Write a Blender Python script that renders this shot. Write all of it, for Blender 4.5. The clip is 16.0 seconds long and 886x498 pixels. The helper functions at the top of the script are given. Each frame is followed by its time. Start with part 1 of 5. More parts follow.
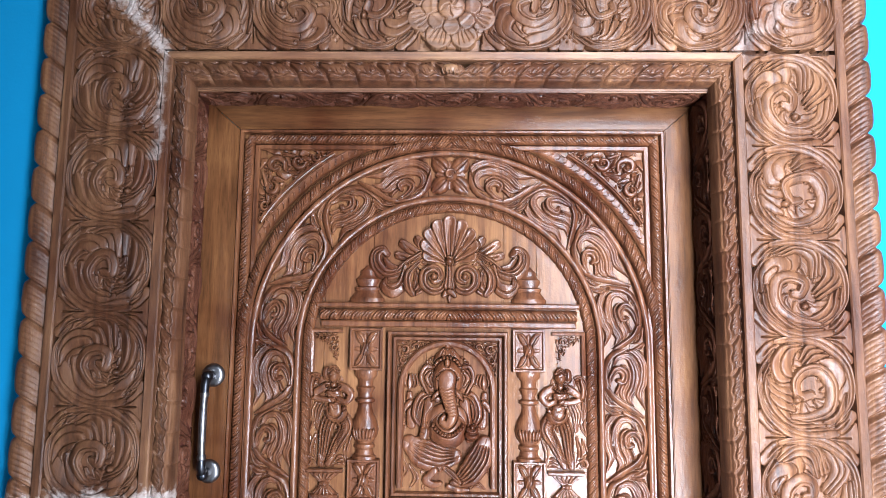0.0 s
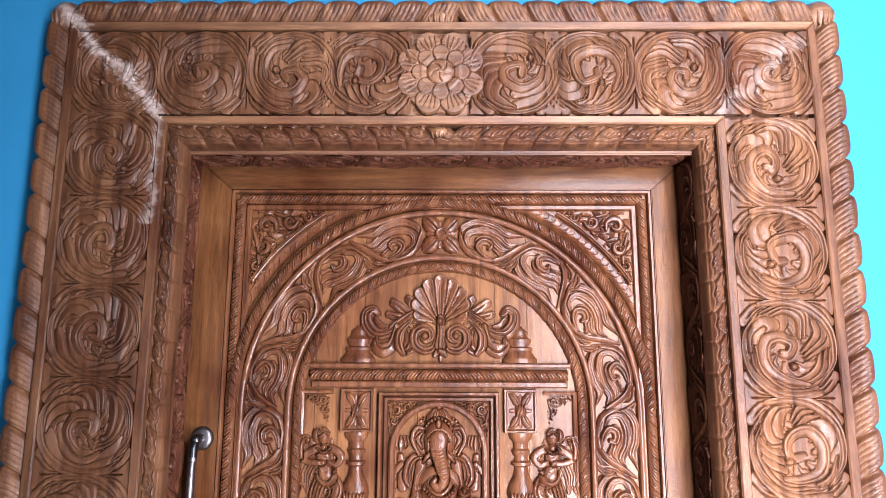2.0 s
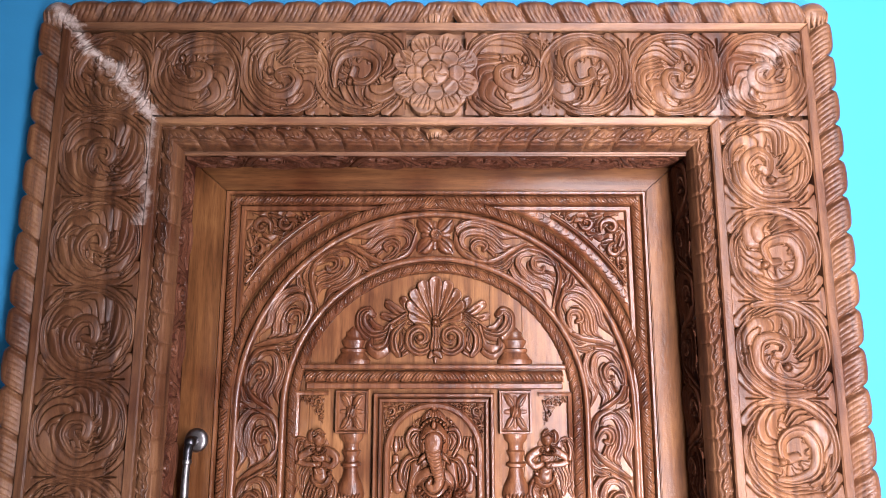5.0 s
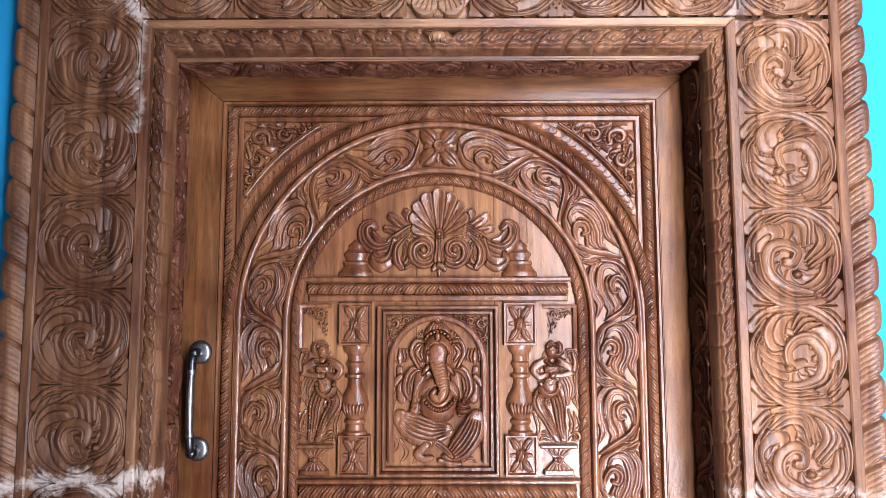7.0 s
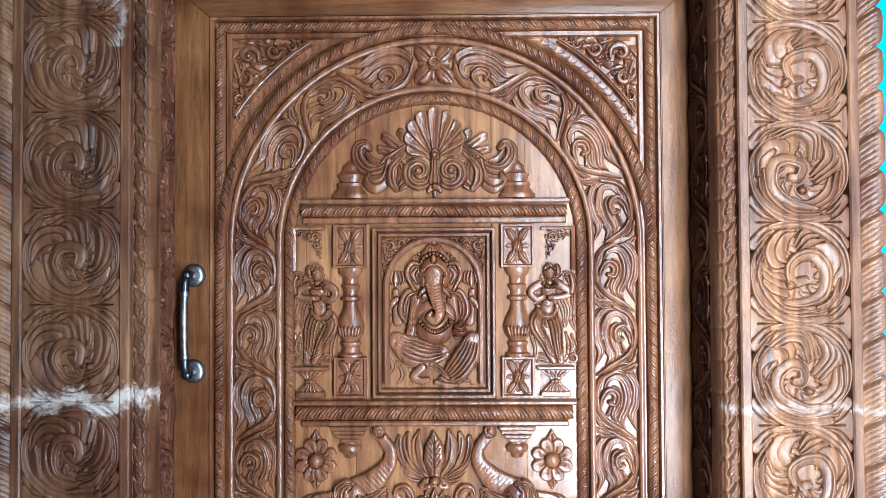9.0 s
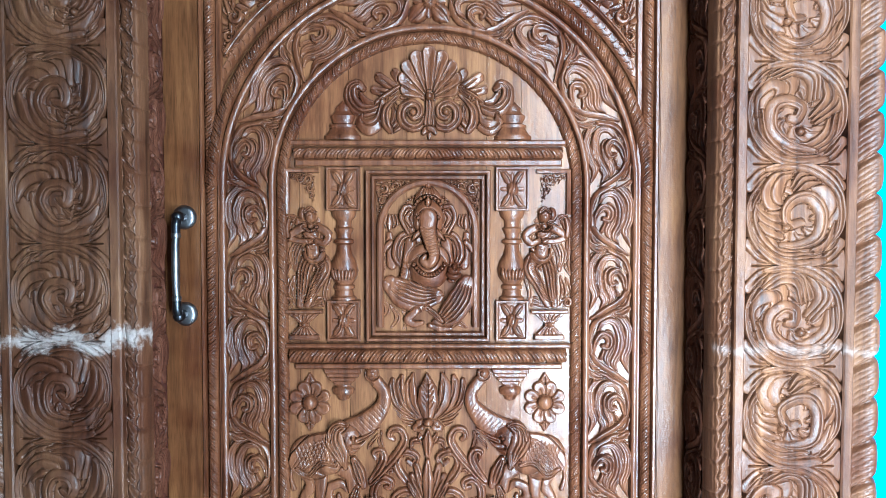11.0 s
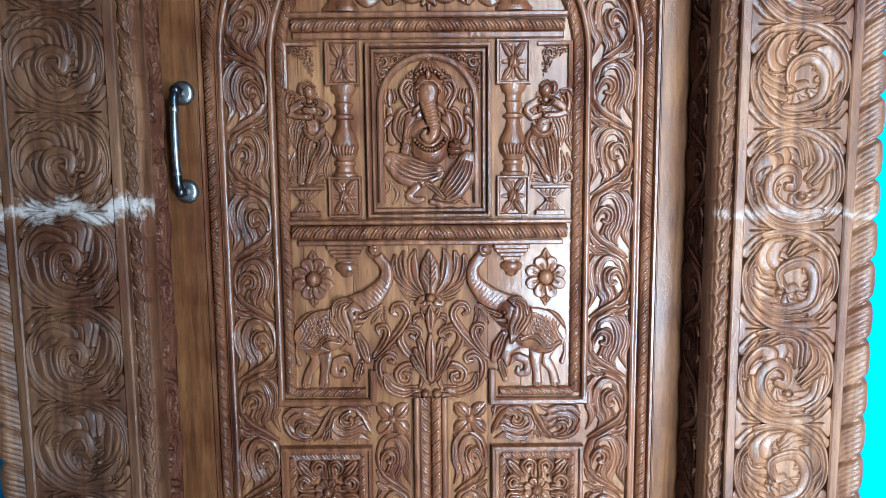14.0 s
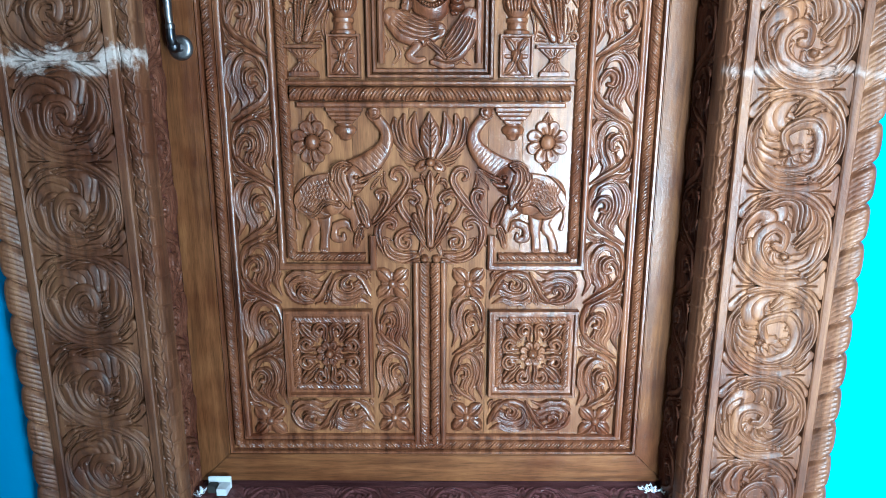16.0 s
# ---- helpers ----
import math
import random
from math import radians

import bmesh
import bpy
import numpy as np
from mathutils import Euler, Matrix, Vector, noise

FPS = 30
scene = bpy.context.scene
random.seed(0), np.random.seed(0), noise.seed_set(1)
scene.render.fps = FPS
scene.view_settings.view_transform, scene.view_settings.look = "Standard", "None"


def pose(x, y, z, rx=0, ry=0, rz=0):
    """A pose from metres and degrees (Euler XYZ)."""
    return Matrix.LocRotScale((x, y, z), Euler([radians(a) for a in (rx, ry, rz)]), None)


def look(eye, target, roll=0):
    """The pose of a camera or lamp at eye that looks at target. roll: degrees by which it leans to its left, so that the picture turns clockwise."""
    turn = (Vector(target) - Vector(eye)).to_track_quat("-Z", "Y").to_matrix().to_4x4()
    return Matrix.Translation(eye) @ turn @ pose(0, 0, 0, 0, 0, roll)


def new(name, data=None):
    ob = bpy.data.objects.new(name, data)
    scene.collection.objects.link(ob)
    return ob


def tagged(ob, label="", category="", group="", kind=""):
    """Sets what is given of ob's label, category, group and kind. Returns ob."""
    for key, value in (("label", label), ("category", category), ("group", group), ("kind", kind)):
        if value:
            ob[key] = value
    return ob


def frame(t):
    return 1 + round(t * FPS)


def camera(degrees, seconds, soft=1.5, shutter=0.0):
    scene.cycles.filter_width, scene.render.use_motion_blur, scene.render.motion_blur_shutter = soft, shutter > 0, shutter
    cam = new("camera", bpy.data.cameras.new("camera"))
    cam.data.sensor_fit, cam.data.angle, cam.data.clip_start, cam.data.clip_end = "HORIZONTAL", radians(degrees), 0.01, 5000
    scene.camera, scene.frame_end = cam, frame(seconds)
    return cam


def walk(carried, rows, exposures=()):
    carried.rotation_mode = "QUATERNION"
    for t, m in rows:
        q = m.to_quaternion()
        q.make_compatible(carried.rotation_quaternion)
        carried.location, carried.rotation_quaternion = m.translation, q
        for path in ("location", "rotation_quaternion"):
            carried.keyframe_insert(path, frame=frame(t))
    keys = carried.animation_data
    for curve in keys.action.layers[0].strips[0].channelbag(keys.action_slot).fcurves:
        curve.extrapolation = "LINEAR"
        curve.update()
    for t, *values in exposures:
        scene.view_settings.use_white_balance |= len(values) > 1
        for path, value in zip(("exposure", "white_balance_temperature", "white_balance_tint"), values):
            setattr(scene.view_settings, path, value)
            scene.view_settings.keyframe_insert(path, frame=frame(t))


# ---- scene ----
cam = camera(69.3, 16.0, 0.85)
PATH = [
    (0, (0.013, -1.496, 1.557), (-0.025, 0.491, 1.785), 0.6),
    (0.5, (0.016, -1.504, 1.569), (-0.02, 0.477, 1.844), 0.8),
    (1, (0.015, -1.505, 1.581), (-0.016, 0.472, 1.886), 0.5),
    (1.5, (0.023, -1.511, 1.598), (0.001, 0.463, 1.917), 0.4),
    (2, (0.018, -1.512, 1.613), (0.002, 0.46, 1.949), 0.2),
    (2.5, (0.013, -1.512, 1.611), (0.008, 0.455, 1.975), 0.1),
    (3, (0.022, -1.512, 1.624), (0.02, 0.454, 1.991), 0.0),
    (4.25, (0.021, -1.513, 1.629), (0.02, 0.457, 1.990), 0.05),
    (5.5, (0.017, -1.507, 1.594), (0.016, 0.47, 1.893), 0.1),
    (6, (0.019, -1.495, 1.57), (0.008, 0.49, 1.816), 0.1),
    (6.5, (0.02, -1.49, 1.575), (0.012, 0.501, 1.756), -0.2),
    (7, (0.019, -1.471, 1.535), (0.006, 0.521, 1.712), -0.1),
    (7.5, (0.018, -1.463, 1.521), (-0.007, 0.532, 1.658), -0.4),
    (8, (0.026, -1.455, 1.5), (0.008, 0.542, 1.604), -0.1),
    (8.5, (0.033, -1.448, 1.482), (0.024, 0.551, 1.558), -0.3),
    (9, (0.034, -1.437, 1.46), (0.012, 0.563, 1.498), -0.3),
    (9.2, (0.031, -1.431, 1.455), (0.022, 0.569, 1.469), -0.3),
    (11.3, (0.026, -1.425, 1.383), (0.03, 0.574, 1.315), -0.0),
    (11.5, (0.022, -1.429, 1.363), (0.017, 0.571, 1.313), -0.1),
    (12, (0.024, -1.431, 1.357), (0.033, 0.567, 1.283), -0.6),
    (12.5, (0.025, -1.43, 1.318), (0.042, 0.564, 1.172), -0.4),
    (13, (0.023, -1.432, 1.298), (0.029, 0.562, 1.15), -0.5),
    (13.5, (0.028, -1.435, 1.269), (0.038, 0.557, 1.093), -0.5),
    (14, (0.022, -1.438, 1.235), (0.028, 0.551, 1.023), -0.5),
    (14.5, (0.021, -1.441, 1.203), (0.015, 0.549, 1.0), -0.9),
    (15, (0.017, -1.443, 1.161), (0.006, 0.538, 0.885), -0.4),
    (15.5, (0.024, -1.445, 1.151), (0.009, 0.514, 0.751), -0.5),
    (16, (0.027, -1.451, 1.113), (0.025, 0.495, 0.652), 0.1),
]
# the clip's camera drifts from a warm to a cool white balance
BALANCE = [
    (0.0, -0.15, 5700, 10), (1.5, -0.13, 6000, 17), (2.5, -0.21, 7250, 35), (3.0, -0.24, 8100, 45), (4.2, -0.25, 7500, 37), (5.5, -0.28, 6400, 22), (6.5, -0.28, 6100, 17),
    (8.0, -0.31, 5720, 10), (9.0, -0.15, 5200, -2), (12.5, -0.19, 4820, -6), (13.5, -0.21, 4780, -7), (14.0, -0.40, 4780, -7), (14.5, -0.21, 4760, -8), (15.0, -0.20, 4780, -8), (16.0, -0.33, 4760, -10),
]
walk(cam, [(t, look(eye, target, roll)) for t, eye, target, roll in PATH], BALANCE)

# ---- world and light ----
world = bpy.data.worlds.new("world")
scene.world = world
world.use_nodes = True
wn = world.node_tree
sky = wn.nodes.new("ShaderNodeTexSky")
sky.sky_type, sky.sun_disc = "NISHITA", False
sky.sun_elevation, sky.sun_rotation = radians(48), radians(160)
wn.links.new(sky.outputs[0], wn.nodes["Background"].inputs[0])
wn.nodes["Background"].inputs[1].default_value = 0.12


def area_light(name, at, target, sx, sy, watts, colour):
    d = bpy.data.lights.new(name, "AREA")
    d.shape, d.size, d.size_y, d.energy, d.color = "RECTANGLE", sx, sy, watts, colour
    o = new(name, d)
    o.matrix_basis = look(at, target)
    return o


# daylight that enters by the doorway behind the camera: sky above, the sunlit step below
day = area_light("doorway_daylight", (0.965, -2.47, 2.12), (0.80, 0, 2.02), 0.96, 2.52, 198, (0.93, 0.96, 1.0))
day.data.spread = radians(150)
step = area_light("doorstep_daylight", (0.965, -2.47, 0.46), (0.80, 0, 0.52), 0.96, 0.78, 172, (0.95, 0.97, 1.0))
step.data.spread = radians(150)
# weaker sky light by the tall slit window beside it
slit = area_light("window_daylight", (-1.10, -2.48, 1.25), (-0.50, 0, 0.80), 0.12, 1.30, 7, (0.93, 0.96, 1.0))

# ---- materials ----


def mat(name):
    m = bpy.data.materials.new(name)
    m.use_nodes = True
    return m, m.node_tree.nodes, m.node_tree.links, m.node_tree.nodes["Principled BSDF"]


def ramp(nodes, stops):
    r = nodes.new("ShaderNodeValToRGB")
    e = r.color_ramp.elements
    while len(e) < len(stops):
        e.new(0.5)
    for k, (p, c) in zip(e, stops):
        k.position, k.color = p, (*c, 1)
    return r


def tex(nodes, links, kind, vec, **kw):
    n = nodes.new(kind)
    for k, v in kw.items():
        n.inputs[k].default_value = v
    links.new(vec, n.inputs["Vector"])
    return n


def mix(nodes, links, kind, fac, a, b):
    n = nodes.new("ShaderNodeMix")
    n.data_type, n.blend_type = "RGBA", kind
    for v, s in ((fac, n.inputs[0]), (a, n.inputs[6]), (b, n.inputs[7])):
        if isinstance(v, (int, float)):
            s.default_value = v
        elif isinstance(v, tuple):
            s.default_value = (*v, 1)
        else:
            links.new(v, s)
    return n.outputs[2]


def wood(name, dark, mid, light, along="z", rough=0.33, coat=0.55, strip=0.0, blotch=0.5, bump=0.3, haze=0.16, smears=(), sheen=0.06):
    """Varnished teak with its grain along one axis; strip: width of the glued staves."""
    m, n, l, p = mat(name)
    pos = n.new("ShaderNodeNewGeometry").outputs["Position"]
    mp = n.new("ShaderNodeMapping")
    mp.inputs["Scale"].default_value = (1, 1, 0.07) if along == "z" else (0.07, 1, 1)
    l.new(pos, mp.inputs["Vector"])
    grain = tex(n, l, "ShaderNodeTexNoise", mp.outputs[0], Scale=55.0, Detail=6.0, Roughness=0.62, Distortion=0.4)
    pores = tex(n, l, "ShaderNodeTexNoise", mp.outputs[0], Scale=420.0, Detail=2.0, Roughness=0.5)
    cloud = tex(n, l, "ShaderNodeTexNoise", pos, Scale=5.0, Detail=3.0, Roughness=0.55)
    c = ramp(n, ((0.30, dark), (0.52, mid), (0.74, light)))
    l.new(grain.outputs[0], c.inputs[0])
    pr = ramp(n, ((0.36, (0.62, 0.55, 0.5)), (0.50, (1, 1, 1))))
    l.new(pores.outputs[0], pr.inputs[0])
    col = mix(n, l, "MULTIPLY", 0.55, c.outputs[0], pr.outputs[0])
    cr = ramp(n, ((0.34, (0.56, 0.40, 0.35)), (0.50, (0.95, 0.90, 0.87)), (0.68, (1.16, 1.18, 1.16))))
    l.new(cloud.outputs[0], cr.inputs[0])
    col = mix(n, l, "MULTIPLY", blotch, col, cr.outputs[0])
    if strip:
        # staves of slightly different tone
        sp = n.new("ShaderNodeSeparateXYZ")
        l.new(pos, sp.inputs[0])
        q = n.new("ShaderNodeMath")
        q.operation, q.inputs[1].default_value = "SNAP", strip
        l.new(sp.outputs[0 if along == "z" else 2], q.inputs[0])
        wnz = n.new("ShaderNodeTexWhiteNoise")
        wnz.noise_dimensions = "1D"
        l.new(q.outputs[0], wnz.inputs["W"])
        sr = ramp(n, ((0.0, (0.70, 0.64, 0.60)), (0.5, (0.95, 0.95, 0.95)), (1.0, (1.14, 1.12, 1.04))))
        l.new(wnz.outputs[0], sr.inputs[0])
        col = mix(n, l, "MULTIPLY", 0.8, col, sr.outputs[0])
    oi = n.new("ShaderNodeObjectInfo")
    orr = ramp(n, ((0.0, (0.90, 0.88, 0.87)), (1.0, (1.08, 1.07, 1.05))))
    l.new(oi.outputs["Random"], orr.inputs[0])
    col = mix(n, l, "MULTIPLY", 0.8, col, orr.outputs[0])
    if smears:
        # pale dried filler wiped over the joints
        ragged = tex(n, l, "ShaderNodeTexNoise", pos, Scale=70.0, Detail=5.0, Roughness=0.7)
        drift = tex(n, l, "ShaderNodeTexNoise", pos, Scale=14.0, Detail=2.0, Roughness=0.5)

        def calc(op, a, b=0.0, c=0.0):
            q = n.new("ShaderNodeMath")
            q.operation = op
            for k, v in enumerate((a, b, c)):
                if isinstance(v, (int, float)):
                    q.inputs[k].default_value = v
                else:
                    l.new(v, q.inputs[k])
            return q.outputs[0]

        sp = n.new("ShaderNodeSeparateXYZ")
        l.new(pos, sp.inputs[0])
        px, pz = sp.outputs[0], sp.outputs[2]
        total = None
        for x0, z0, x1, z1, width, strength in smears:
            size = math.hypot(x1 - x0, z1 - z0)
            dx, dz = (x1 - x0) / size, (z1 - z0) / size
            t = calc("ADD", calc("MULTIPLY", calc("SUBTRACT", px, x0), dx), calc("MULTIPLY", calc("SUBTRACT", pz, z0), dz))
            s = calc("SUBTRACT", calc("MULTIPLY", calc("SUBTRACT", px, x0), -dz), calc("MULTIPLY", calc("SUBTRACT", pz, z0), -dx))
            s = calc("ADD", s, calc("MULTIPLY", calc("SUBTRACT", drift.outputs[0], 0.5), width * 3.5))
            edge = calc("DIVIDE", calc("ABSOLUTE", s), width)
            inside = calc("MULTIPLY", calc("GREATER_THAN", t, 0.0), calc("LESS_THAN", t, size))
            a = calc("SUBTRACT", calc("MULTIPLY", ragged.outputs[0], 2.3), calc("ADD", calc("MULTIPLY", edge, 0.60), 0.55))
            a = calc("MULTIPLY", calc("MULTIPLY", calc("MINIMUM", calc("MAXIMUM", calc("MULTIPLY", a, 1.6), 0.0), 1.0), inside), strength)
            total = a if total is None else calc("MAXIMUM", total, a)
        col = mix(n, l, "MIX", total, col, (0.46, 0.39, 0.35))
    l.new(col, p.inputs["Base Color"])
    rr = n.new("ShaderNodeMapRange")
    rr.inputs["To Min"].default_value, rr.inputs["To Max"].default_value = rough - 0.08, rough + 0.14
    l.new(cloud.outputs[0], rr.inputs[0])
    l.new(rr.outputs[0], p.inputs["Roughness"])
    p.inputs["Specular IOR Level"].default_value = sheen
    p.inputs["Coat Weight"].default_value = coat
    p.inputs["Coat Roughness"].default_value = haze
    wob = tex(n, l, "ShaderNodeTexNoise", pos, Scale=125.0, Detail=4.0, Roughness=0.6)
    add = n.new("ShaderNodeMath")
    add.operation = "ADD"
    l.new(grain.outputs[0], add.inputs[0])
    l.new(wob.outputs[0], add.inputs[1])
    b = n.new("ShaderNodeBump")
    b.inputs["Strength"].default_value, b.inputs["Distance"].default_value = bump * 1.3, 0.003
    l.new(add.outputs[0], b.inputs["Height"])
    l.new(b.outputs[0], p.inputs["Normal"])
    film = n.new("ShaderNodeBump")
    film.inputs["Strength"].default_value, film.inputs["Distance"].default_value = bump * 1.2, 0.003
    swell = tex(n, l, "ShaderNodeTexNoise", pos, Scale=26.0, Detail=4.0, Roughness=0.65)
    both = n.new("ShaderNodeMath")
    both.operation, both.inputs[1].default_value = "MULTIPLY_ADD", 2.2
    l.new(swell.outputs[0], both.inputs[0])
    l.new(wob.outputs[0], both.inputs[2])
    l.new(both.outputs[0], film.inputs["Height"])
    l.new(film.outputs[0], p.inputs["Coat Normal"])
    return m


TEAK = (0.036, 0.0125, 0.0052), (0.126, 0.056, 0.026), (0.208, 0.106, 0.052)
# Head boards' colour lightened to stand for the light falling on them.
LIT_TEAK = (0.062, 0.0245, 0.0100), (0.180, 0.086, 0.039), (0.292, 0.158, 0.075)
CARVED = (0.034, 0.0100, 0.0036), (0.116, 0.044, 0.019), (0.192, 0.083, 0.037)
GROUND = (0.070, 0.025, 0.010), (0.166, 0.075, 0.030), (0.252, 0.124, 0.052)
HONEY = (0.046, 0.017, 0.006), (0.103, 0.042, 0.015), (0.156, 0.070, 0.025)
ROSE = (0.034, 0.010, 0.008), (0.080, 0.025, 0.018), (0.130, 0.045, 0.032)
SMEARS = ((-0.890, 2.420, -0.620, 2.145, 0.022, 0.80), (-0.630, 2.140, -0.640, 1.900, 0.016, 0.42), (0.815, 2.345, 0.620, 2.145, 0.022, 0.24),
          (-0.905, 1.178, -0.570, 1.184, 0.024, 0.82), (0.575, 1.166, 0.905, 1.160, 0.013, 0.26))
FRAME_V = wood("frame_teak_upright", *TEAK, "z", 0.50, 0.20, 0.066, 0.9, 0.3, 0.20, SMEARS, 0.28)
FRAME_H = wood("frame_teak_level_lit", *LIT_TEAK, "x", 0.52, 0.30, 0.07, 0.8, 0.3, 0.36, SMEARS, 0.55)
LEAF = wood("carved_teak", *CARVED, "z", 0.42, 0.50, 0.0, 0.9, 0.3, 0.13, (), 0.16)
PANEL = wood("panel_teak", *GROUND, "z", 0.48, 0.26, 0.0, 0.8, 0.14, 0.08, (), 0.12)
STILE_V = wood("stile_teak_upright", *HONEY, "z", 0.48, 0.20, 0.0, 0.9, 0.14, 0.17, (), 0.08)
STILE_H = wood("stile_teak_level", *HONEY, "x", 0.46, 0.30, 0.0, 0.9, 0.14, 0.17, (), 0.10)
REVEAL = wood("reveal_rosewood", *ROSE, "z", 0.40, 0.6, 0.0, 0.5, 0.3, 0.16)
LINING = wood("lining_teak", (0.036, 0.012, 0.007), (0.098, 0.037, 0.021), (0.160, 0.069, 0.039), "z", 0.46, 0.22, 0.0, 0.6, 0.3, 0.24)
SILL = wood("sill_rosewood", (0.046, 0.017, 0.019), (0.104, 0.041, 0.043), (0.165, 0.075, 0.072), "x", 0.40, 0.5)


def plaster(name, colour, vary=0.06, rough=0.75, scale=3.0, shine=0.2):
    m, n, l, p = mat(name)
    pos = n.new("ShaderNodeNewGeometry").outputs["Position"]
    a = tex(n, l, "ShaderNodeTexNoise", pos, Scale=scale, Detail=4.0, Roughness=0.6)
    lo, hi = tuple(c * (1 - vary) for c in colour), tuple(min(1, c * (1 + vary)) for c in colour)
    r = ramp(n, ((0.3, lo), (0.7, hi)))
    l.new(a.outputs[0], r.inputs[0])
    l.new(r.outputs[0], p.inputs["Base Color"])
    p.inputs["Roughness"].default_value = rough
    p.inputs["Specular IOR Level"].default_value = shine
    f = tex(n, l, "ShaderNodeTexNoise", pos, Scale=140.0, Detail=3.0, Roughness=0.6)
    b = n.new("ShaderNodeBump")
    b.inputs["Strength"].default_value, b.inputs["Distance"].default_value = 0.2, 0.002
    l.new(f.outputs[0], b.inputs["Height"])
    l.new(b.outputs[0], p.inputs["Normal"])
    return m


BLUE = plaster("blue_wall_paint", (0.018, 0.226, 0.445), 0.04, 0.65, 3.0, 0.12)
# Near-black colours for the unseen walls and ceiling, to cut bounced light.
DIM_WALL = plaster("dim_wall_bounce_cut", (0.06, 0.056, 0.051))
DIM_CEILING = plaster("dim_ceiling_bounce_cut", (0.07, 0.068, 0.065))
TILE = plaster("floor_tile", (0.46, 0.43, 0.40), 0.12, 0.14, 6.0, 0.5)
PAPER = plaster("white_foam", (0.52, 0.54, 0.56), 0.06, 0.7, 30.0)
PETAL = plaster("white_petal", (0.70, 0.71, 0.74), 0.08, 0.6, 60.0)
NOTCH_DARK = plaster("dark_notch", (0.03, 0.028, 0.026), 0.2, 0.5, 40.0)


def metal(name, colour, rough):
    m, n, l, p = mat(name)
    pos = n.new("ShaderNodeNewGeometry").outputs["Position"]
    a = tex(n, l, "ShaderNodeTexNoise", pos, Scale=60.0, Detail=4.0, Roughness=0.6)
    r = ramp(n, ((0.3, tuple(c * 0.7 for c in colour)), (0.7, tuple(c * 1.2 for c in colour))))
    l.new(a.outputs[0], r.inputs[0])
    l.new(r.outputs[0], p.inputs["Base Color"])
    p.inputs["Metallic"].default_value, p.inputs["Roughness"].default_value = 1.0, rough
    return m


STEEL = metal("antique_nickel", (0.24, 0.235, 0.24), 0.36)
STEEL_DARK = metal("blackened_steel", (0.075, 0.078, 0.088), 0.32)

# ---- carving tools: u to the right, v up, h out of the wood ----
PROFILE = {
    "round": lambda q: math.sqrt(max(0.0, 1 - q * q)),
    "gouge": lambda q: (1 - q ** 8) * (0.42 + 0.58 * q * q),
    "flute": lambda q: (1 - q ** 8) * (0.84 + 0.16 * math.cos(2.5 * math.pi * q)),
    "vein": lambda q: (1 - q ** 6) * (1.0 - 0.75 * math.exp(-(q / 0.16) ** 2)),
}
DENSE = {"flute": 10, "vein": 9, "gouge": 7}


def spline(pts, n):
    """Catmull-Rom points through pts."""
    p = [Vector(a) for a in pts]
    p = [2 * p[0] - p[1]] + p + [2 * p[-1] - p[-2]]
    out, segs = [], len(p) - 3
    for i in range(n + 1):
        x = i / n * segs
        k = min(int(x), segs - 1)
        t = x - k
        a, b, c, d = p[k:k + 4]
        out.append(0.5 * (2 * b + (c - a) * t + (2 * a - 5 * b + 4 * c - d) * t * t + (3 * b - a - 3 * c + d) * t ** 3))
    return out


def along(values, t):
    """Values spread evenly over 0..1, read at t."""
    if isinstance(values, (int, float)):
        return values
    x = t * (len(values) - 1)
    k = min(int(x), len(values) - 2)
    f = x - k
    f = f * f * (3 - 2 * f)
    return values[k] * (1 - f) + values[k + 1] * f


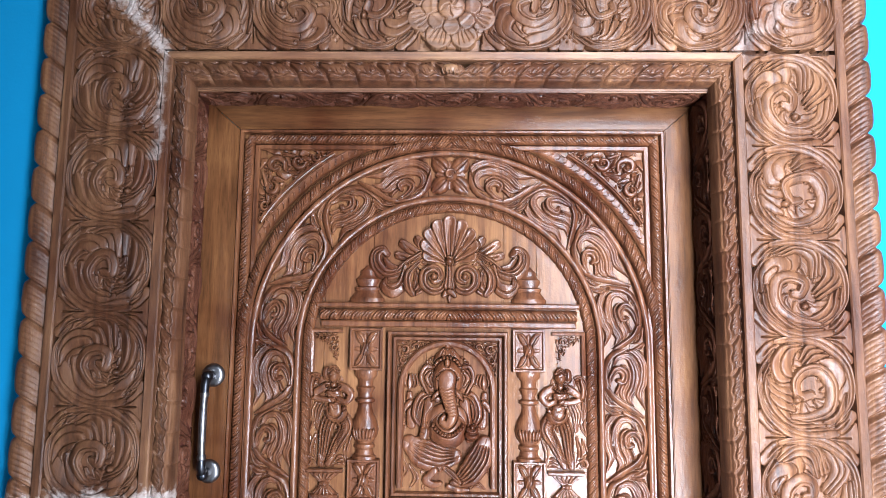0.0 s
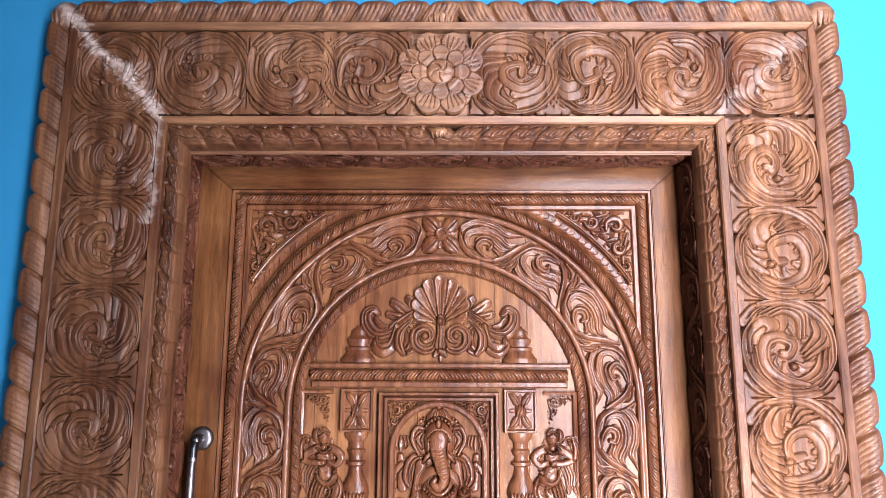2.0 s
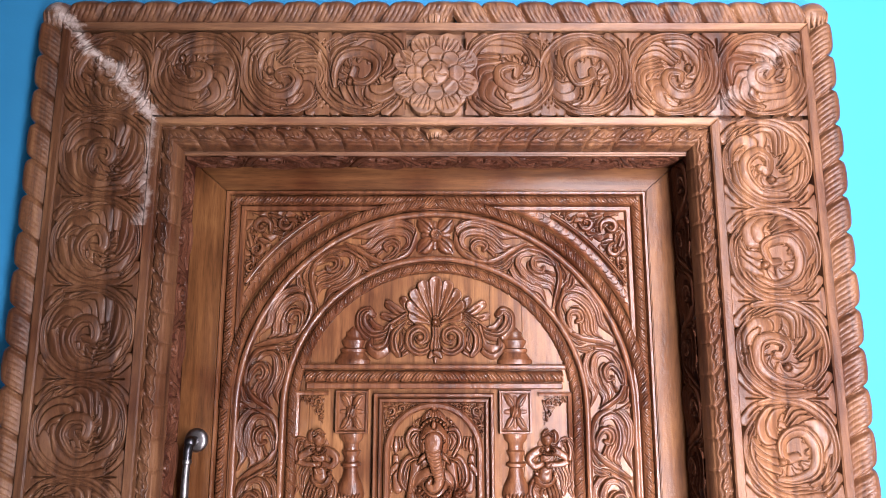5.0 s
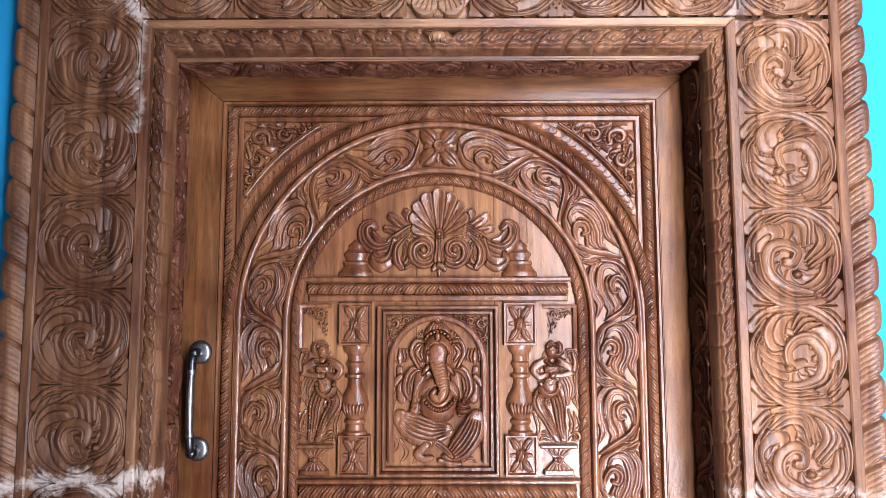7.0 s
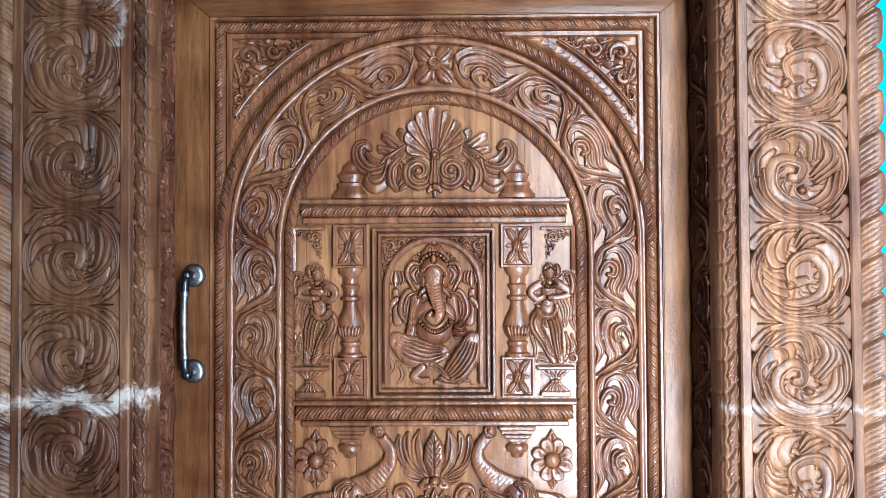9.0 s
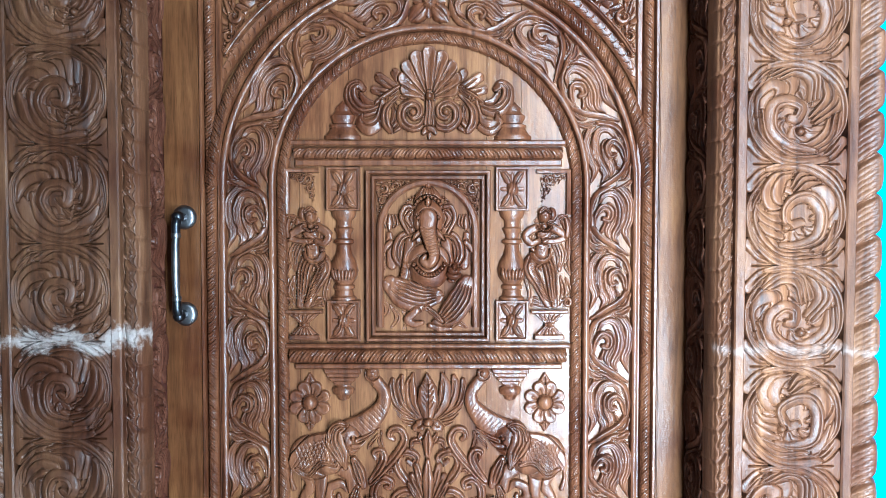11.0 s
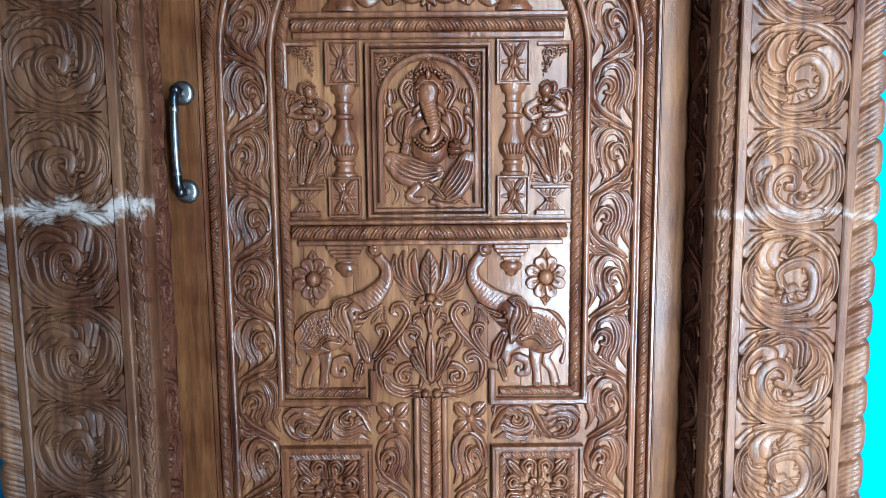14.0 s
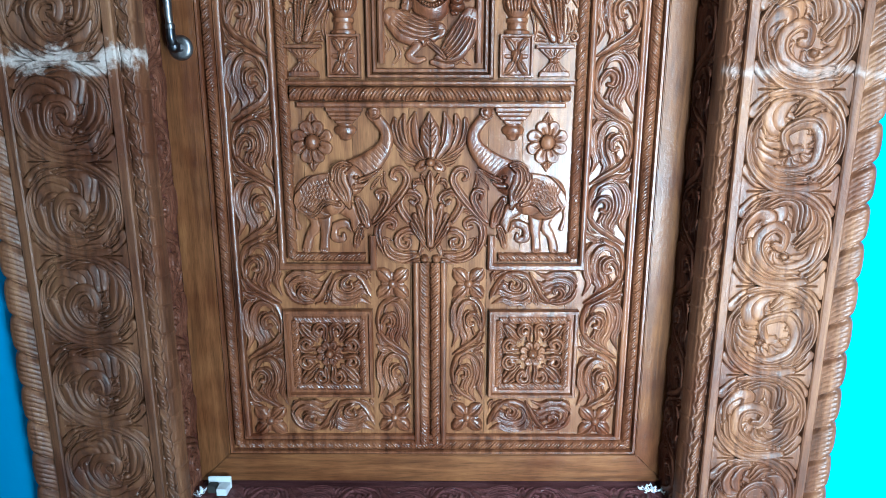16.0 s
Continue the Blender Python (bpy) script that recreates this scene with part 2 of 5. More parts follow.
class Carve:
    def __init__(self):
        self.v, self.f, self.map, self.sink = [], [], None, 0.006

    def at(self, u, v, h):
        if self.map:
            u, v = self.map(u, v)
        self.v.append((u, -h, v))
        return len(self.v) - 1

    def grid(self, rows, loop=False):
        ids = [[self.at(*p) for p in r] for r in rows]
        for a, b in zip(ids, ids[1:]):
            m = len(a)
            for j in range(m if loop else m - 1):
                k = (j + 1) % m
                self.f.append((a[j], b[j], b[k], a[k]))

    def stroke(self, pts, w, h, base=0.0, prof="round", n=0, m=0):
        """A leaf, stem or bead along pts; w: half widths, h: heights along it."""
        n = n or 6 * (len(pts) - 1)
        m = m or DENSE.get(prof, 6)
        c, f, rows = spline(pts, n), PROFILE[prof], []
        for i, p in enumerate(c):
            d = c[min(i + 1, n)] - c[max(i - 1, 0)]
            d = d.normalized() if d.length > 1e-9 else Vector((1, 0))
            s = Vector((-d.y, d.x))
            t = i / n
            ww, hh = max(along(w, t), 1e-4), along(h, t)
            row = []
            for j in range(m + 1):
                q = -1 + 2 * j / m
                o = p + s * (q * ww)
                row.append((o.x, o.y, base + hh * f(q)))
            a, b = row[0], row[-1]
            rows.append([(a[0], a[1], base - self.sink)] + row + [(b[0], b[1], base - self.sink)])
        self.grid(rows)

    def dome(self, u, v, ru, rv, h, base=0.0, turn=0.0, rings=4, seg=16, power=0.5):
        cs, sn = math.cos(turn), math.sin(turn)
        rows = []
        for k in range(rings + 1):
            e = 1 - k / rings * 0.97
            hh = h * max(0.0, 1 - e * e) ** power
            r = []
            for j in range(seg):
                a = 2 * math.pi * j / seg
                x, y = ru * e * math.cos(a), rv * e * math.sin(a)
                r.append((u + x * cs - y * sn, v + x * sn + y * cs, base + hh))
            rows.append(r)
        rows.insert(0, [(a, b, base - self.sink) for a, b, c in rows[0]])
        start = len(self.v)
        self.grid([r[::-1] for r in rows][::-1], True)
        self.f.append(tuple(range(start, start + seg))[::-1])

    def plate(self, outline, h, base=0.0, bevel=0.002):
        """A flat piece with a bevelled rim; outline counter-clockwise."""
        p = [Vector(a) for a in outline]
        n, inner = len(p), []
        for i in range(n):
            a, b = (p[i] - p[i - 1]).normalized(), (p[(i + 1) % n] - p[i]).normalized()
            d = Vector((-a.y, a.x)) + Vector((-b.y, b.x))
            d = d.normalized() if d.length > 1e-6 else Vector((-a.y, a.x))
            k = max(0.4, d.dot(Vector((-a.y, a.x))))
            inner.append(p[i] + d * min(bevel / k, bevel * 2))
        start = len(self.v)
        self.grid([[(*a, base - self.sink) for a in p], [(*a, base + h - bevel) for a in p], [(*a, base + h) for a in inner]], True)
        s = start + 2 * n
        self.f = [f if min(f) < start else f[::-1] for f in self.f]
        self.f.append(tuple(range(s, s + n)))

    def box(self, u0, v0, u1, v1, h, base=0.0, bevel=0.003):
        self.plate([(u0, v0), (u1, v0), (u1, v1), (u0, v1)], h, base, bevel)

    def band(self, pts, section, closed=False):
        """A moulding: section, pairs of (offset to the left of the way, height), is drawn along pts with mitred corners."""
        p = [Vector(a) for a in pts]
        n, rows = len(p), []
        for i in range(n + (1 if closed else 0)):
            i %= n
            a = (p[i] - p[i - 1]).normalized() if closed or i else (p[1] - p[0]).normalized()
            b = (p[(i + 1) % n] - p[i]).normalized() if closed or i < n - 1 else a
            d = Vector((-a.y, a.x)) + Vector((-b.y, b.x))
            d = d.normalized()
            k = max(0.3, d.dot(Vector((-a.y, a.x))))
            rows.append([(p[i].x + d.x * o / k, p[i].y + d.y * o / k, h) for o, h in section])
        self.grid(rows)

    def rope(self, pts, width, pitch, h, base=0.0, turned=1, strokes=3, edge=-1):
        """A rounded bead along pts, cut into slanted lobes with feathered knife strokes; edge: the side with a scalloped rim."""
        p = [Vector(a) for a in pts]
        cum = [0.0]
        for a, b in zip(p, p[1:]):
            cum.append(cum[-1] + (b - a).length)
        total = cum[-1]
        count = max(1, round(total / pitch))
        n, k = max(2, round(total / 0.0017)), 0
        q = np.linspace(-1, 1, 17)
        body = np.maximum(0.0, 1 - np.abs(q) ** 2.6) ** 0.65
        near = np.clip((0.90 - np.abs(q)) * 6, 0, 1)
        start, m = len(self.v), len(q) + 2
        for i in range(n + 1):
            s = total * i / n
            while k < len(p) - 2 and cum[k + 1] < s:
                k += 1
            d = (p[k + 1] - p[k]).normalized()
            c = p[k] + d * (s - cum[k])
            f = s / total * count + turned * (0.42 * q + 0.16 * q * q)
            gap = np.minimum(f % 1.0, 1 - f % 1.0)
            g = f * strokes
            fine = np.minimum(g % 1.0, 1 - g % 1.0)
            z = body * (1 - 0.20 * np.exp(-(gap / 0.060) ** 2) - 0.20 * np.exp(-(fine / 0.15) ** 2) * near)
            rim = 0.70 + 0.30 * np.sqrt(np.maximum(0, 1 - (1 - 2 * gap) ** 2))
            z = np.where(q * edge > rim, -0.15, z)
            row = [(q[0], -0.006)] + [(a, base + h * b) for a, b in zip(q, z)] + [(q[-1], -0.006)]
            for a, b in row:
                self.v.append((c.x - d.y * width * a, -b, c.y + d.x * width * a))
        for i in range(n):
            a = start + i * m
            self.f += [(a + j, a + m + j, a + m + j + 1, a + j + 1) for j in range(m - 1)]

    def lathe(self, u, prof, depth=0.6, base=0.0, seg=12):
        """Half of a turned piece, flattened: prof, pairs of (v, radius)."""
        rows = []
        for v, r in prof:
            rows.append([(u + r * math.cos(a), v, base + depth * r * math.sin(a)) for a in [math.pi * j / seg for j in range(seg + 1)]])
        self.grid([r[::-1] for r in rows][::-1])

    def leaf(self, a, b, bend, w, h=0.008, base=0.0, prof="flute"):
        """One pointed leaf from a to b, bowed sideways by bend."""
        a, b = Vector(a), Vector(b)
        d = b - a
        s = Vector((-d.y, d.x)) * bend
        self.stroke([a, a + d * 0.35 + s * 0.8, a + d * 0.72 + s, b], [w * 0.3, w, w * 0.9, w * 0.04], [h * 0.6, h, h, h * 0.3], base, prof, 10)

    def volute(self, u, v, r, turns, start, hand, w, h, base=0.0, prof="round", tail=()):
        """A spiral that winds in to (u, v); tail: points that lead into it."""
        pts = [tuple(q) for q in tail]
        k = max(6, int(9 * turns))
        for i in range(k + 1):
            t = i / k
            rr = r * (1 - 0.86 * t)
            a = start + hand * t * turns * 2 * math.pi
            pts.append((u + rr * math.cos(a), v + rr * math.sin(a)))
        self.stroke(pts, [w * 0.55, w, w * 0.85, w * 0.6], [h * 0.7, h, h, h * 0.9], base, prof, 3 * len(pts))
        self.dome(u, v, r * 0.2, r * 0.2, h * 1.1, base, 0, 3, 10)

    def mesh(self, name, angle=38):
        me = bpy.data.meshes.new(name)
        me.from_pydata(self.v, [], self.f)
        me.polygons.foreach_set("use_smooth", [True] * len(me.polygons))
        me.set_sharp_from_angle(angle=radians(angle))
        me.update()
        return me


def flat_profile(q):
    return np.sqrt(np.maximum(0.0, 1 - np.abs(q) ** 3.2))


class Relief:
    """A carved surface as a field of heights over u, v; each leaf is cut over those before it, with a dark knife line round it."""

    def __init__(self, u0, v0, u1, v1, step, ground=-0.002):
        nu, nv = max(2, round((u1 - u0) / step)), max(2, round((v1 - v0) / step))
        self.u, self.v = np.linspace(u0, u1, nu + 1), np.linspace(v0, v1, nv + 1)
        self.ground = ground
        self.h = np.full((nv + 1, nu + 1), ground)

    def window(self, lo, hi):
        a, b = np.searchsorted(self.u, (lo[0], hi[0]))
        c, d = np.searchsorted(self.v, (lo[1], hi[1]))
        return slice(c, d), slice(a, b)

    def near(self, pts, n, reach):
        c = np.array([tuple(p) for p in spline(pts, n)])
        s = self.window(c.min(0) - reach, c.max(0) + reach)
        X, Y = np.meshgrid(self.u[s[1]], self.v[s[0]])
        best, side, par = np.full(X.shape, 1e9), np.zeros(X.shape), np.zeros(X.shape)
        for i in range(n):
            a, e = c[i], c[i + 1] - c[i]
            k = np.clip(((X - a[0]) * e[0] + (Y - a[1]) * e[1]) / max(e @ e, 1e-12), 0, 1)
            dx, dy = X - a[0] - k * e[0], Y - a[1] - k * e[1]
            d = dx * dx + dy * dy
            m = d < best
            best[m], par[m] = d[m], ((i + k) / n)[m]
            side[m] = np.sign(e[0] * dy - e[1] * dx)[m]
        return s, np.sqrt(best), side, par

    def leaf(self, pts, w, h, base=0.0, lines=(), lean=0.0, n=0, cut=0.0120, knife=0.0014, deep=0.0080, bowl=0.0, wide=0.0015, flat=0.5):
        """A tongue along pts; lines: knife lines along it, from -1 to 1 across; lean: one side higher; bowl: hollow."""
        n = n or 7 * (len(pts) - 1)
        w = np.atleast_1d(np.array(w, float))
        h = np.atleast_1d(np.array(h, float))
        s, d, side, t = self.near(pts, n, w.max() + 0.006)
        W = np.interp(t, np.linspace(0, 1, len(w)), w)
        q = np.clip(side * d / W, -1, 1)
        inside = d < W
        z = np.interp(t, np.linspace(0, 1, len(h)), h) * (flat + (1 - flat) * flat_profile(q)) * (1 + lean * q) / (1 + abs(lean))
        z = z * (1 - bowl * (1 - q * q))
        for o in lines:
            z = z - deep * np.exp(-((q - o) * W / wide) ** 2) * np.clip(t * 8, 0, 1) * np.clip((0.92 - t) * 6, 0, 1)
        H = self.h[s]
        rim = np.exp(-(np.maximum(0, d - W) / knife) ** 2) * cut
        floor = np.maximum(self.ground, H - rim)
        self.h[s] = np.where(inside, base + z, np.where(H > self.ground + 0.0004, floor, H))

    def groove(self, pts, depth, width, n=0):
        s, d, side, t = self.near(pts, n or 7 * (len(pts) - 1), width * 3)
        self.h[s] = self.h[s] - depth * np.exp(-(d / width) ** 2) * np.clip(t * 8, 0, 1) * np.clip((1 - t) * 8, 0, 1)

    def dome(self, u, v, ru, rv, h, base=0.0, turn=0.0, cut=0.009, power=0.5):
        r = max(ru, rv) + 0.005
        s = self.window((u - r, v - r), (u + r, v + r))
        X, Y = np.meshgrid(self.u[s[1]] - u, self.v[s[0]] - v)
        a = X * math.cos(turn) + Y * math.sin(turn)
        b = Y * math.cos(turn) - X * math.sin(turn)
        e = np.sqrt((a / ru) ** 2 + (b / rv) ** 2)
        z = base + h * (0.3 + 0.7 * np.maximum(0, 1 - e * e) ** power)
        H = self.h[s]
        rim = np.exp(-(np.maximum(0, e - 1) * min(ru, rv) / 0.0016) ** 2) * cut
        self.h[s] = np.where(e < 1, z, np.where(H > self.ground + 0.0004, np.maximum(self.ground, H - rim), H))

    def curl(self, u, v, r, start, hand, turns, w, h, base=0.0, tail=(), lines=(0.1,)):
        """A tongue that winds in to (u, v) and ends in a round eye."""
        pts = [tuple(q) for q in tail]
        k = max(6, int(8 * turns))
        for i in range(k + 1):
            t = i / k
            a = start + hand * t * turns * 2 * math.pi
            rr = r * (1 - 0.80 * t)
            pts.append((u + rr * math.cos(a), v + rr * math.sin(a)))
        self.leaf(pts, [w * 0.5, w, w, w * 0.8, w * 0.75], [h * 0.8, h, h, h, h * 0.95], base, lines, 0.0, 3 * len(pts))
        self.dome(u, v, r * 0.26, r * 0.26, h * 1.05, base)

    def nest(self, place, a, b, k, h, base=0.0, lean=0.28, lines=()):
        """k crescents side by side between the curves a and b, from a thin start to rounded tips."""
        ca, cb = [Vector(place(*p)) for p in a], [Vector(place(*p)) for p in b]
        for i in range(k):
            f = (i + 0.5) / k
            pts = [p.lerp(q, f) for p, q in zip(ca, cb)]
            n = len(pts) - 1
            w = [(p - q).length / k * 0.64 * min(1.0, 0.34 + 2.6 * j / n) * (0.60 if j == n else 1.0) for j, (p, q) in enumerate(zip(ca, cb))]
            self.leaf(pts, w, [h * 0.74, h * 0.88, h, h * 1.06, h * 0.94], base, lines, lean, 11 * n, 0.0085, 0.0011, 0.005, 0.0, 0.0010, 0.58)

    def mesh(self, name, map=None, angle=50):
        nv, nu = self.h.shape
        U, V = np.meshgrid(self.u, self.v)
        Z = self.h.copy()
        flip = False
        if map:
            mu, mv = map(U.mean(), V.mean())
            au, av = map(U.mean() + 0.001, V.mean())
            bu, bv = map(U.mean(), V.mean() + 0.001)
            flip = (au - mu) * (bv - mv) - (av - mv) * (bu - mu) < 0
            U, V = map(U, V)
        low = Z <= self.ground + 1e-5
        Z[low] = self.ground - 0.004 * (self.ground < -0.0005)
        idx = np.arange(nv * nu).reshape(nv, nu)
        quads = np.stack([idx[:-1, :-1], idx[:-1, 1:], idx[1:, 1:], idx[1:, :-1]], -1).reshape(-1, 4)
        keep = ~low.ravel()[quads].all(1)
        quads = quads[keep]
        if flip:
            quads = quads[:, ::-1]
        used, quads = np.unique(quads, return_inverse=True)
        co = np.stack([U.ravel(), -Z.ravel(), V.ravel()], -1)[used]
        quads = quads.reshape(-1, 4)
        me = bpy.data.meshes.new(name)
        me.vertices.add(len(co))
        me.vertices.foreach_set("co", co.ravel())
        me.loops.add(quads.size)
        me.loops.foreach_set("vertex_index", quads.ravel().astype(np.int32))
        me.polygons.add(len(quads))
        me.polygons.foreach_set("loop_start", np.arange(0, quads.size, 4, dtype=np.int32))
        me.polygons.foreach_set("use_smooth", np.ones(len(quads), bool))
        me.update(calc_edges=True)
        me.validate()
        return me


PLACED = {}


def thing(name, m, label, category, group="", kind=""):
    o = new(name)
    o.matrix_basis = m
    o.empty_display_size = 0.05
    PLACED[o] = m
    return tagged(o, label, category, group, kind)


def part(name, shape, material, parent=None, label="", m=None):
    """One mesh object at the world pose m, under a thing or a part."""
    me = shape.mesh(name) if isinstance(shape, (Carve, Relief)) else shape
    if not me.materials:
        me.materials.append(material)
    o = new(name, me)
    m = m or Matrix()
    if parent:
        o.parent = parent
        o.matrix_parent_inverse = PLACED[parent].inverted()
    o.matrix_basis = m
    PLACED[o] = m
    if label:
        o["label"] = label
    return o


def block(name, lo, hi, material, bevel=0.0, parent=None, label=""):
    bm = bmesh.new()
    bmesh.ops.create_cube(bm, size=1.0)
    for v in bm.verts:
        v.co = Vector([(a + b) / 2 + c * (b - a) for a, b, c in zip(lo, hi, v.co)])
    if bevel:
        bmesh.ops.bevel(bm, geom=bm.edges[:], offset=bevel, segments=2, affect="EDGES")
    me = bpy.data.meshes.new(name)
    bm.to_mesh(me)
    bm.free()
    return part(name, me, material, parent, label)


def boxes(name, spans, material):
    """Several butted boxes as one piece of the setting."""
    bm = bmesh.new()
    for lo, hi in spans:
        r = bmesh.ops.create_cube(bm, size=1.0)
        for v in r["verts"]:
            v.co = Vector([(a + b) / 2 + c * (b - a) for a, b, c in zip(lo, hi, v.co)])
    me = bpy.data.meshes.new(name)
    bm.to_mesh(me)
    bm.free()
    return part(name, me, material)


def prism(name, outline, y0, y1, material, parent, label="", bevel=0.003):
    """A board cut to an outline in the door's plane, from y0 (back) to y1 (front)."""
    bm = bmesh.new()
    f = bm.faces.new([bm.verts.new((u, y1, v)) for u, v in outline])
    bm.normal_update()
    if f.normal.y > 0:
        f.normal_flip()
    r = bmesh.ops.extrude_face_region(bm, geom=[f])
    for g in r["geom"]:
        if isinstance(g, bmesh.types.BMVert):
            g.co.y = y0
    bmesh.ops.recalc_face_normals(bm, faces=bm.faces[:])
    if bevel:
        bmesh.ops.bevel(bm, geom=[e for e in bm.edges if all(abs(v.co.y - y1) < 1e-6 for v in e.verts)], offset=bevel, segments=2, affect="EDGES")
    me = bpy.data.meshes.new(name)
    bm.to_mesh(me)
    bm.free()
    return part(name, me, material, parent, label)


def arc(r, a0, a1, n, cu=0.0, cv=0.0):
    return [(cu + r * math.cos(radians(a0 + (a1 - a0) * i / n)), cv + r * math.sin(radians(a0 + (a1 - a0) * i / n))) for i in range(n + 1)]


# ---- the room ----
boxes("wall_north", [((-2.6, -0.09, 0), (-0.66, 0.12, 3.6)), ((0.66, -0.09, 0), (2.6, 0.12, 3.6)), ((-0.66, -0.09, 2.16), (0.66, 0.12, 3.6)), ((-0.66, 0.10, 0), (0.66, 0.16, 2.16))], BLUE)
boxes("wall_west", [((-2.75, -2.65, 0), (-2.6, 0.12, 3.6))], DIM_WALL)
boxes("wall_east", [((2.6, -2.65, 0), (2.75, 0.12, 3.6))], DIM_WALL)
boxes("wall_south", [((-2.6, -2.65, 0), (-1.24, -2.5, 3.6)), ((-0.96, -2.65, 0), (0.475, -2.5, 3.6)), ((-1.24, -2.65, 0), (-0.96, -2.5, 0.58)), ((-1.24, -2.65, 1.92), (-0.96, -2.5, 3.6)), ((1.455, -2.65, 0), (2.6, -2.5, 3.6)), ((0.475, -2.65, 3.42), (1.455, -2.5, 3.6))], DIM_WALL)
# Unseen wall added to keep the doorway light off the left side.
boxes("wall_return", [((0.355, -2.5, 0.36), (0.475, -1.93, 3.6)), ((0.355, -2.5, 0), (0.475, -1.70, 0.36))], DIM_WALL)
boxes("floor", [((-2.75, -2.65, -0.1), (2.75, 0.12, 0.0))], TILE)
boxes("ceiling", [((-2.75, -2.65, 3.6), (2.75, 0.12, 3.7))], DIM_CEILING)
for o in bpy.data.objects:
    if o.type == "MESH":
        tagged(o, "", "", "", "structure")

# ---- carved door frame ----
FY = -0.140  # front face of the frame boards
X0, X1, X2, X3, X4, X5 = 0.570, 0.612, 0.633, 0.832, 0.853, 0.905
Z0, Z1, Z2, Z3, Z4, Z5 = 2.083, 2.128, 2.147, 2.355, 2.374, 2.437
door_frame = thing("door_frame", pose(0, FY, 0), "carved varnished teak door frame with scroll medallions and rope edges", "door frame")

BOARD_BACK = -0.088
left_jamb = prism("jamb_board", [(-X4, 0), (-X1, 0), (-X1, Z1), (-X4, Z4)], BOARD_BACK, FY + 0.010, FRAME_V, door_frame)
right_jamb = prism("jamb_board", [(X1, 0), (X4, 0), (X4, Z4), (X1, Z1)], BOARD_BACK, FY + 0.010, FRAME_V, door_frame)
head = prism("head_board", [(-X1, Z1), (X1, Z1), (X4, Z4), (-X4, Z4)], BOARD_BACK, FY + 0.010, FRAME_H, door_frame)

# raised flat fillets on both sides of the carved field
for name, a, b in (("inner_fillet", X1, X2), ("outer_fillet", X3, X4)):
    za, zb = {X1: (Z1, Z2), X3: (Z3, Z4)}[a]
    for s in (-1, 1):
        c = Carve()
        c.plate([(s * a, 0), (s * b, 0), (s * b, zb), (s * a, za)][::s], 0.023, -0.010, 0.003)
        part(name, c, FRAME_V, door_frame, "", pose(0, FY, 0))
    c = Carve()
    c.plate([(-a, za), (a, za), (b, zb), (-b, zb)], 0.023, -0.010, 0.003)
    part(name, c, FRAME_H, door_frame, "", pose(0, FY, 0))


def rope_lobe(name, width, pitch, front, back, scallop, grooves, slant, deep, tab=0.0, nu=18, nv=40):
    """One gouged lobe of a rope edge: u across from the board outwards, v along the edge."""
    c = Carve()
    rows = []
    for i in range(nu + 1):
        a = i / nu
        row = []
        for j in range(nv + 1):
            b = j / nv
            lobe = max(0.0, 1 - abs(2 * b - 1) ** 2.4) ** 0.55
            u = width * a * (1 - scallop * (1 - lobe) * a)
            fall = front * math.sin(min(1.0, a * 1.9) * math.pi / 2) if a < 0.53 else front + (back - front) * (1 - math.sqrt(max(0.0, 1 - ((a - 0.53) / 0.47) ** 2)))
            stop = 1.04 if tab else 0.62
            cut = 0.0
            if 0.05 < a < stop:
                cut = deep * (0.5 + 0.5 * math.cos(2 * math.pi * (grooves * b + 1.2 * a * a))) ** 4 * min(1, (stop - a) * 7) * min(1, (a - 0.05) * 10)
            if tab:
                # bean with a knife line round it and short strokes in its outer half
                x, y = abs(a - 0.36 - 0.05 * math.cos(4 * math.pi * (b - 0.5))) - 0.16, abs(b - 0.5) - 0.30
                e = math.hypot(max(x, 0), max(y, 0) * 0.7) + min(max(x, y), 0) - 0.10
                cut = max(tab * math.exp(-(e / 0.050) ** 2), cut * max(0.0, min(1, (a - 0.32) * 8)) if e < -0.05 else 0.0)
            rim = 0.0022 * math.exp(-((a - 0.80) / 0.035) ** 2)
            seam = math.exp(-(min(b, 1 - b) / 0.075) ** 2)
            v = pitch * (b - 0.5) + pitch * slant * (a * (2 - a) - 0.5)
            row.append((u, v, fall - cut - rim - (0.0030 + 0.26 * front) * seam))
        rows.append(row)
    c.grid(rows)
    return c.mesh(name, 60)


outer_lobe = rope_lobe("outer_rope_lobe", 0.071, 0.082, 0.019, -0.058, 0.27, 7, 0.45, 0.0024)
inner_lobe = rope_lobe("inner_rope_lobe", 0.041, 0.065, 0.011, -0.036, 0.03, 6, 0.60, 0.0026, 0.0062, 44, 60)


def lobes(name, me, x, z, pitch, out):
    """A row of lobes up both jambs and along the head; out: +1 outwards, -1 into the opening."""
    n = int((z - 0.01) / pitch)
    for s in (-1, 1):
        for i in range(n):
            v = z - (i + 0.62) * pitch
            part(name, me, FRAME_V, door_frame, "", Matrix.Translation((s * x, FY, v)) @ Matrix.Diagonal((s * out, 1, out, 1)))
    n = round(2 * x / pitch)
    step = 2 * x / n
    for i in range(n):
        u = -x + (i + 0.5) * step
        flip = 1 if u > 0 else -1
        part(name, me, FRAME_H, door_frame, "", Matrix.Translation((u, FY, z)) @ Matrix.Rotation(radians(-90), 4, "Y") @ Matrix.Diagonal((out * (1.20 if out < 0 else 1), 1, flip, 1)))


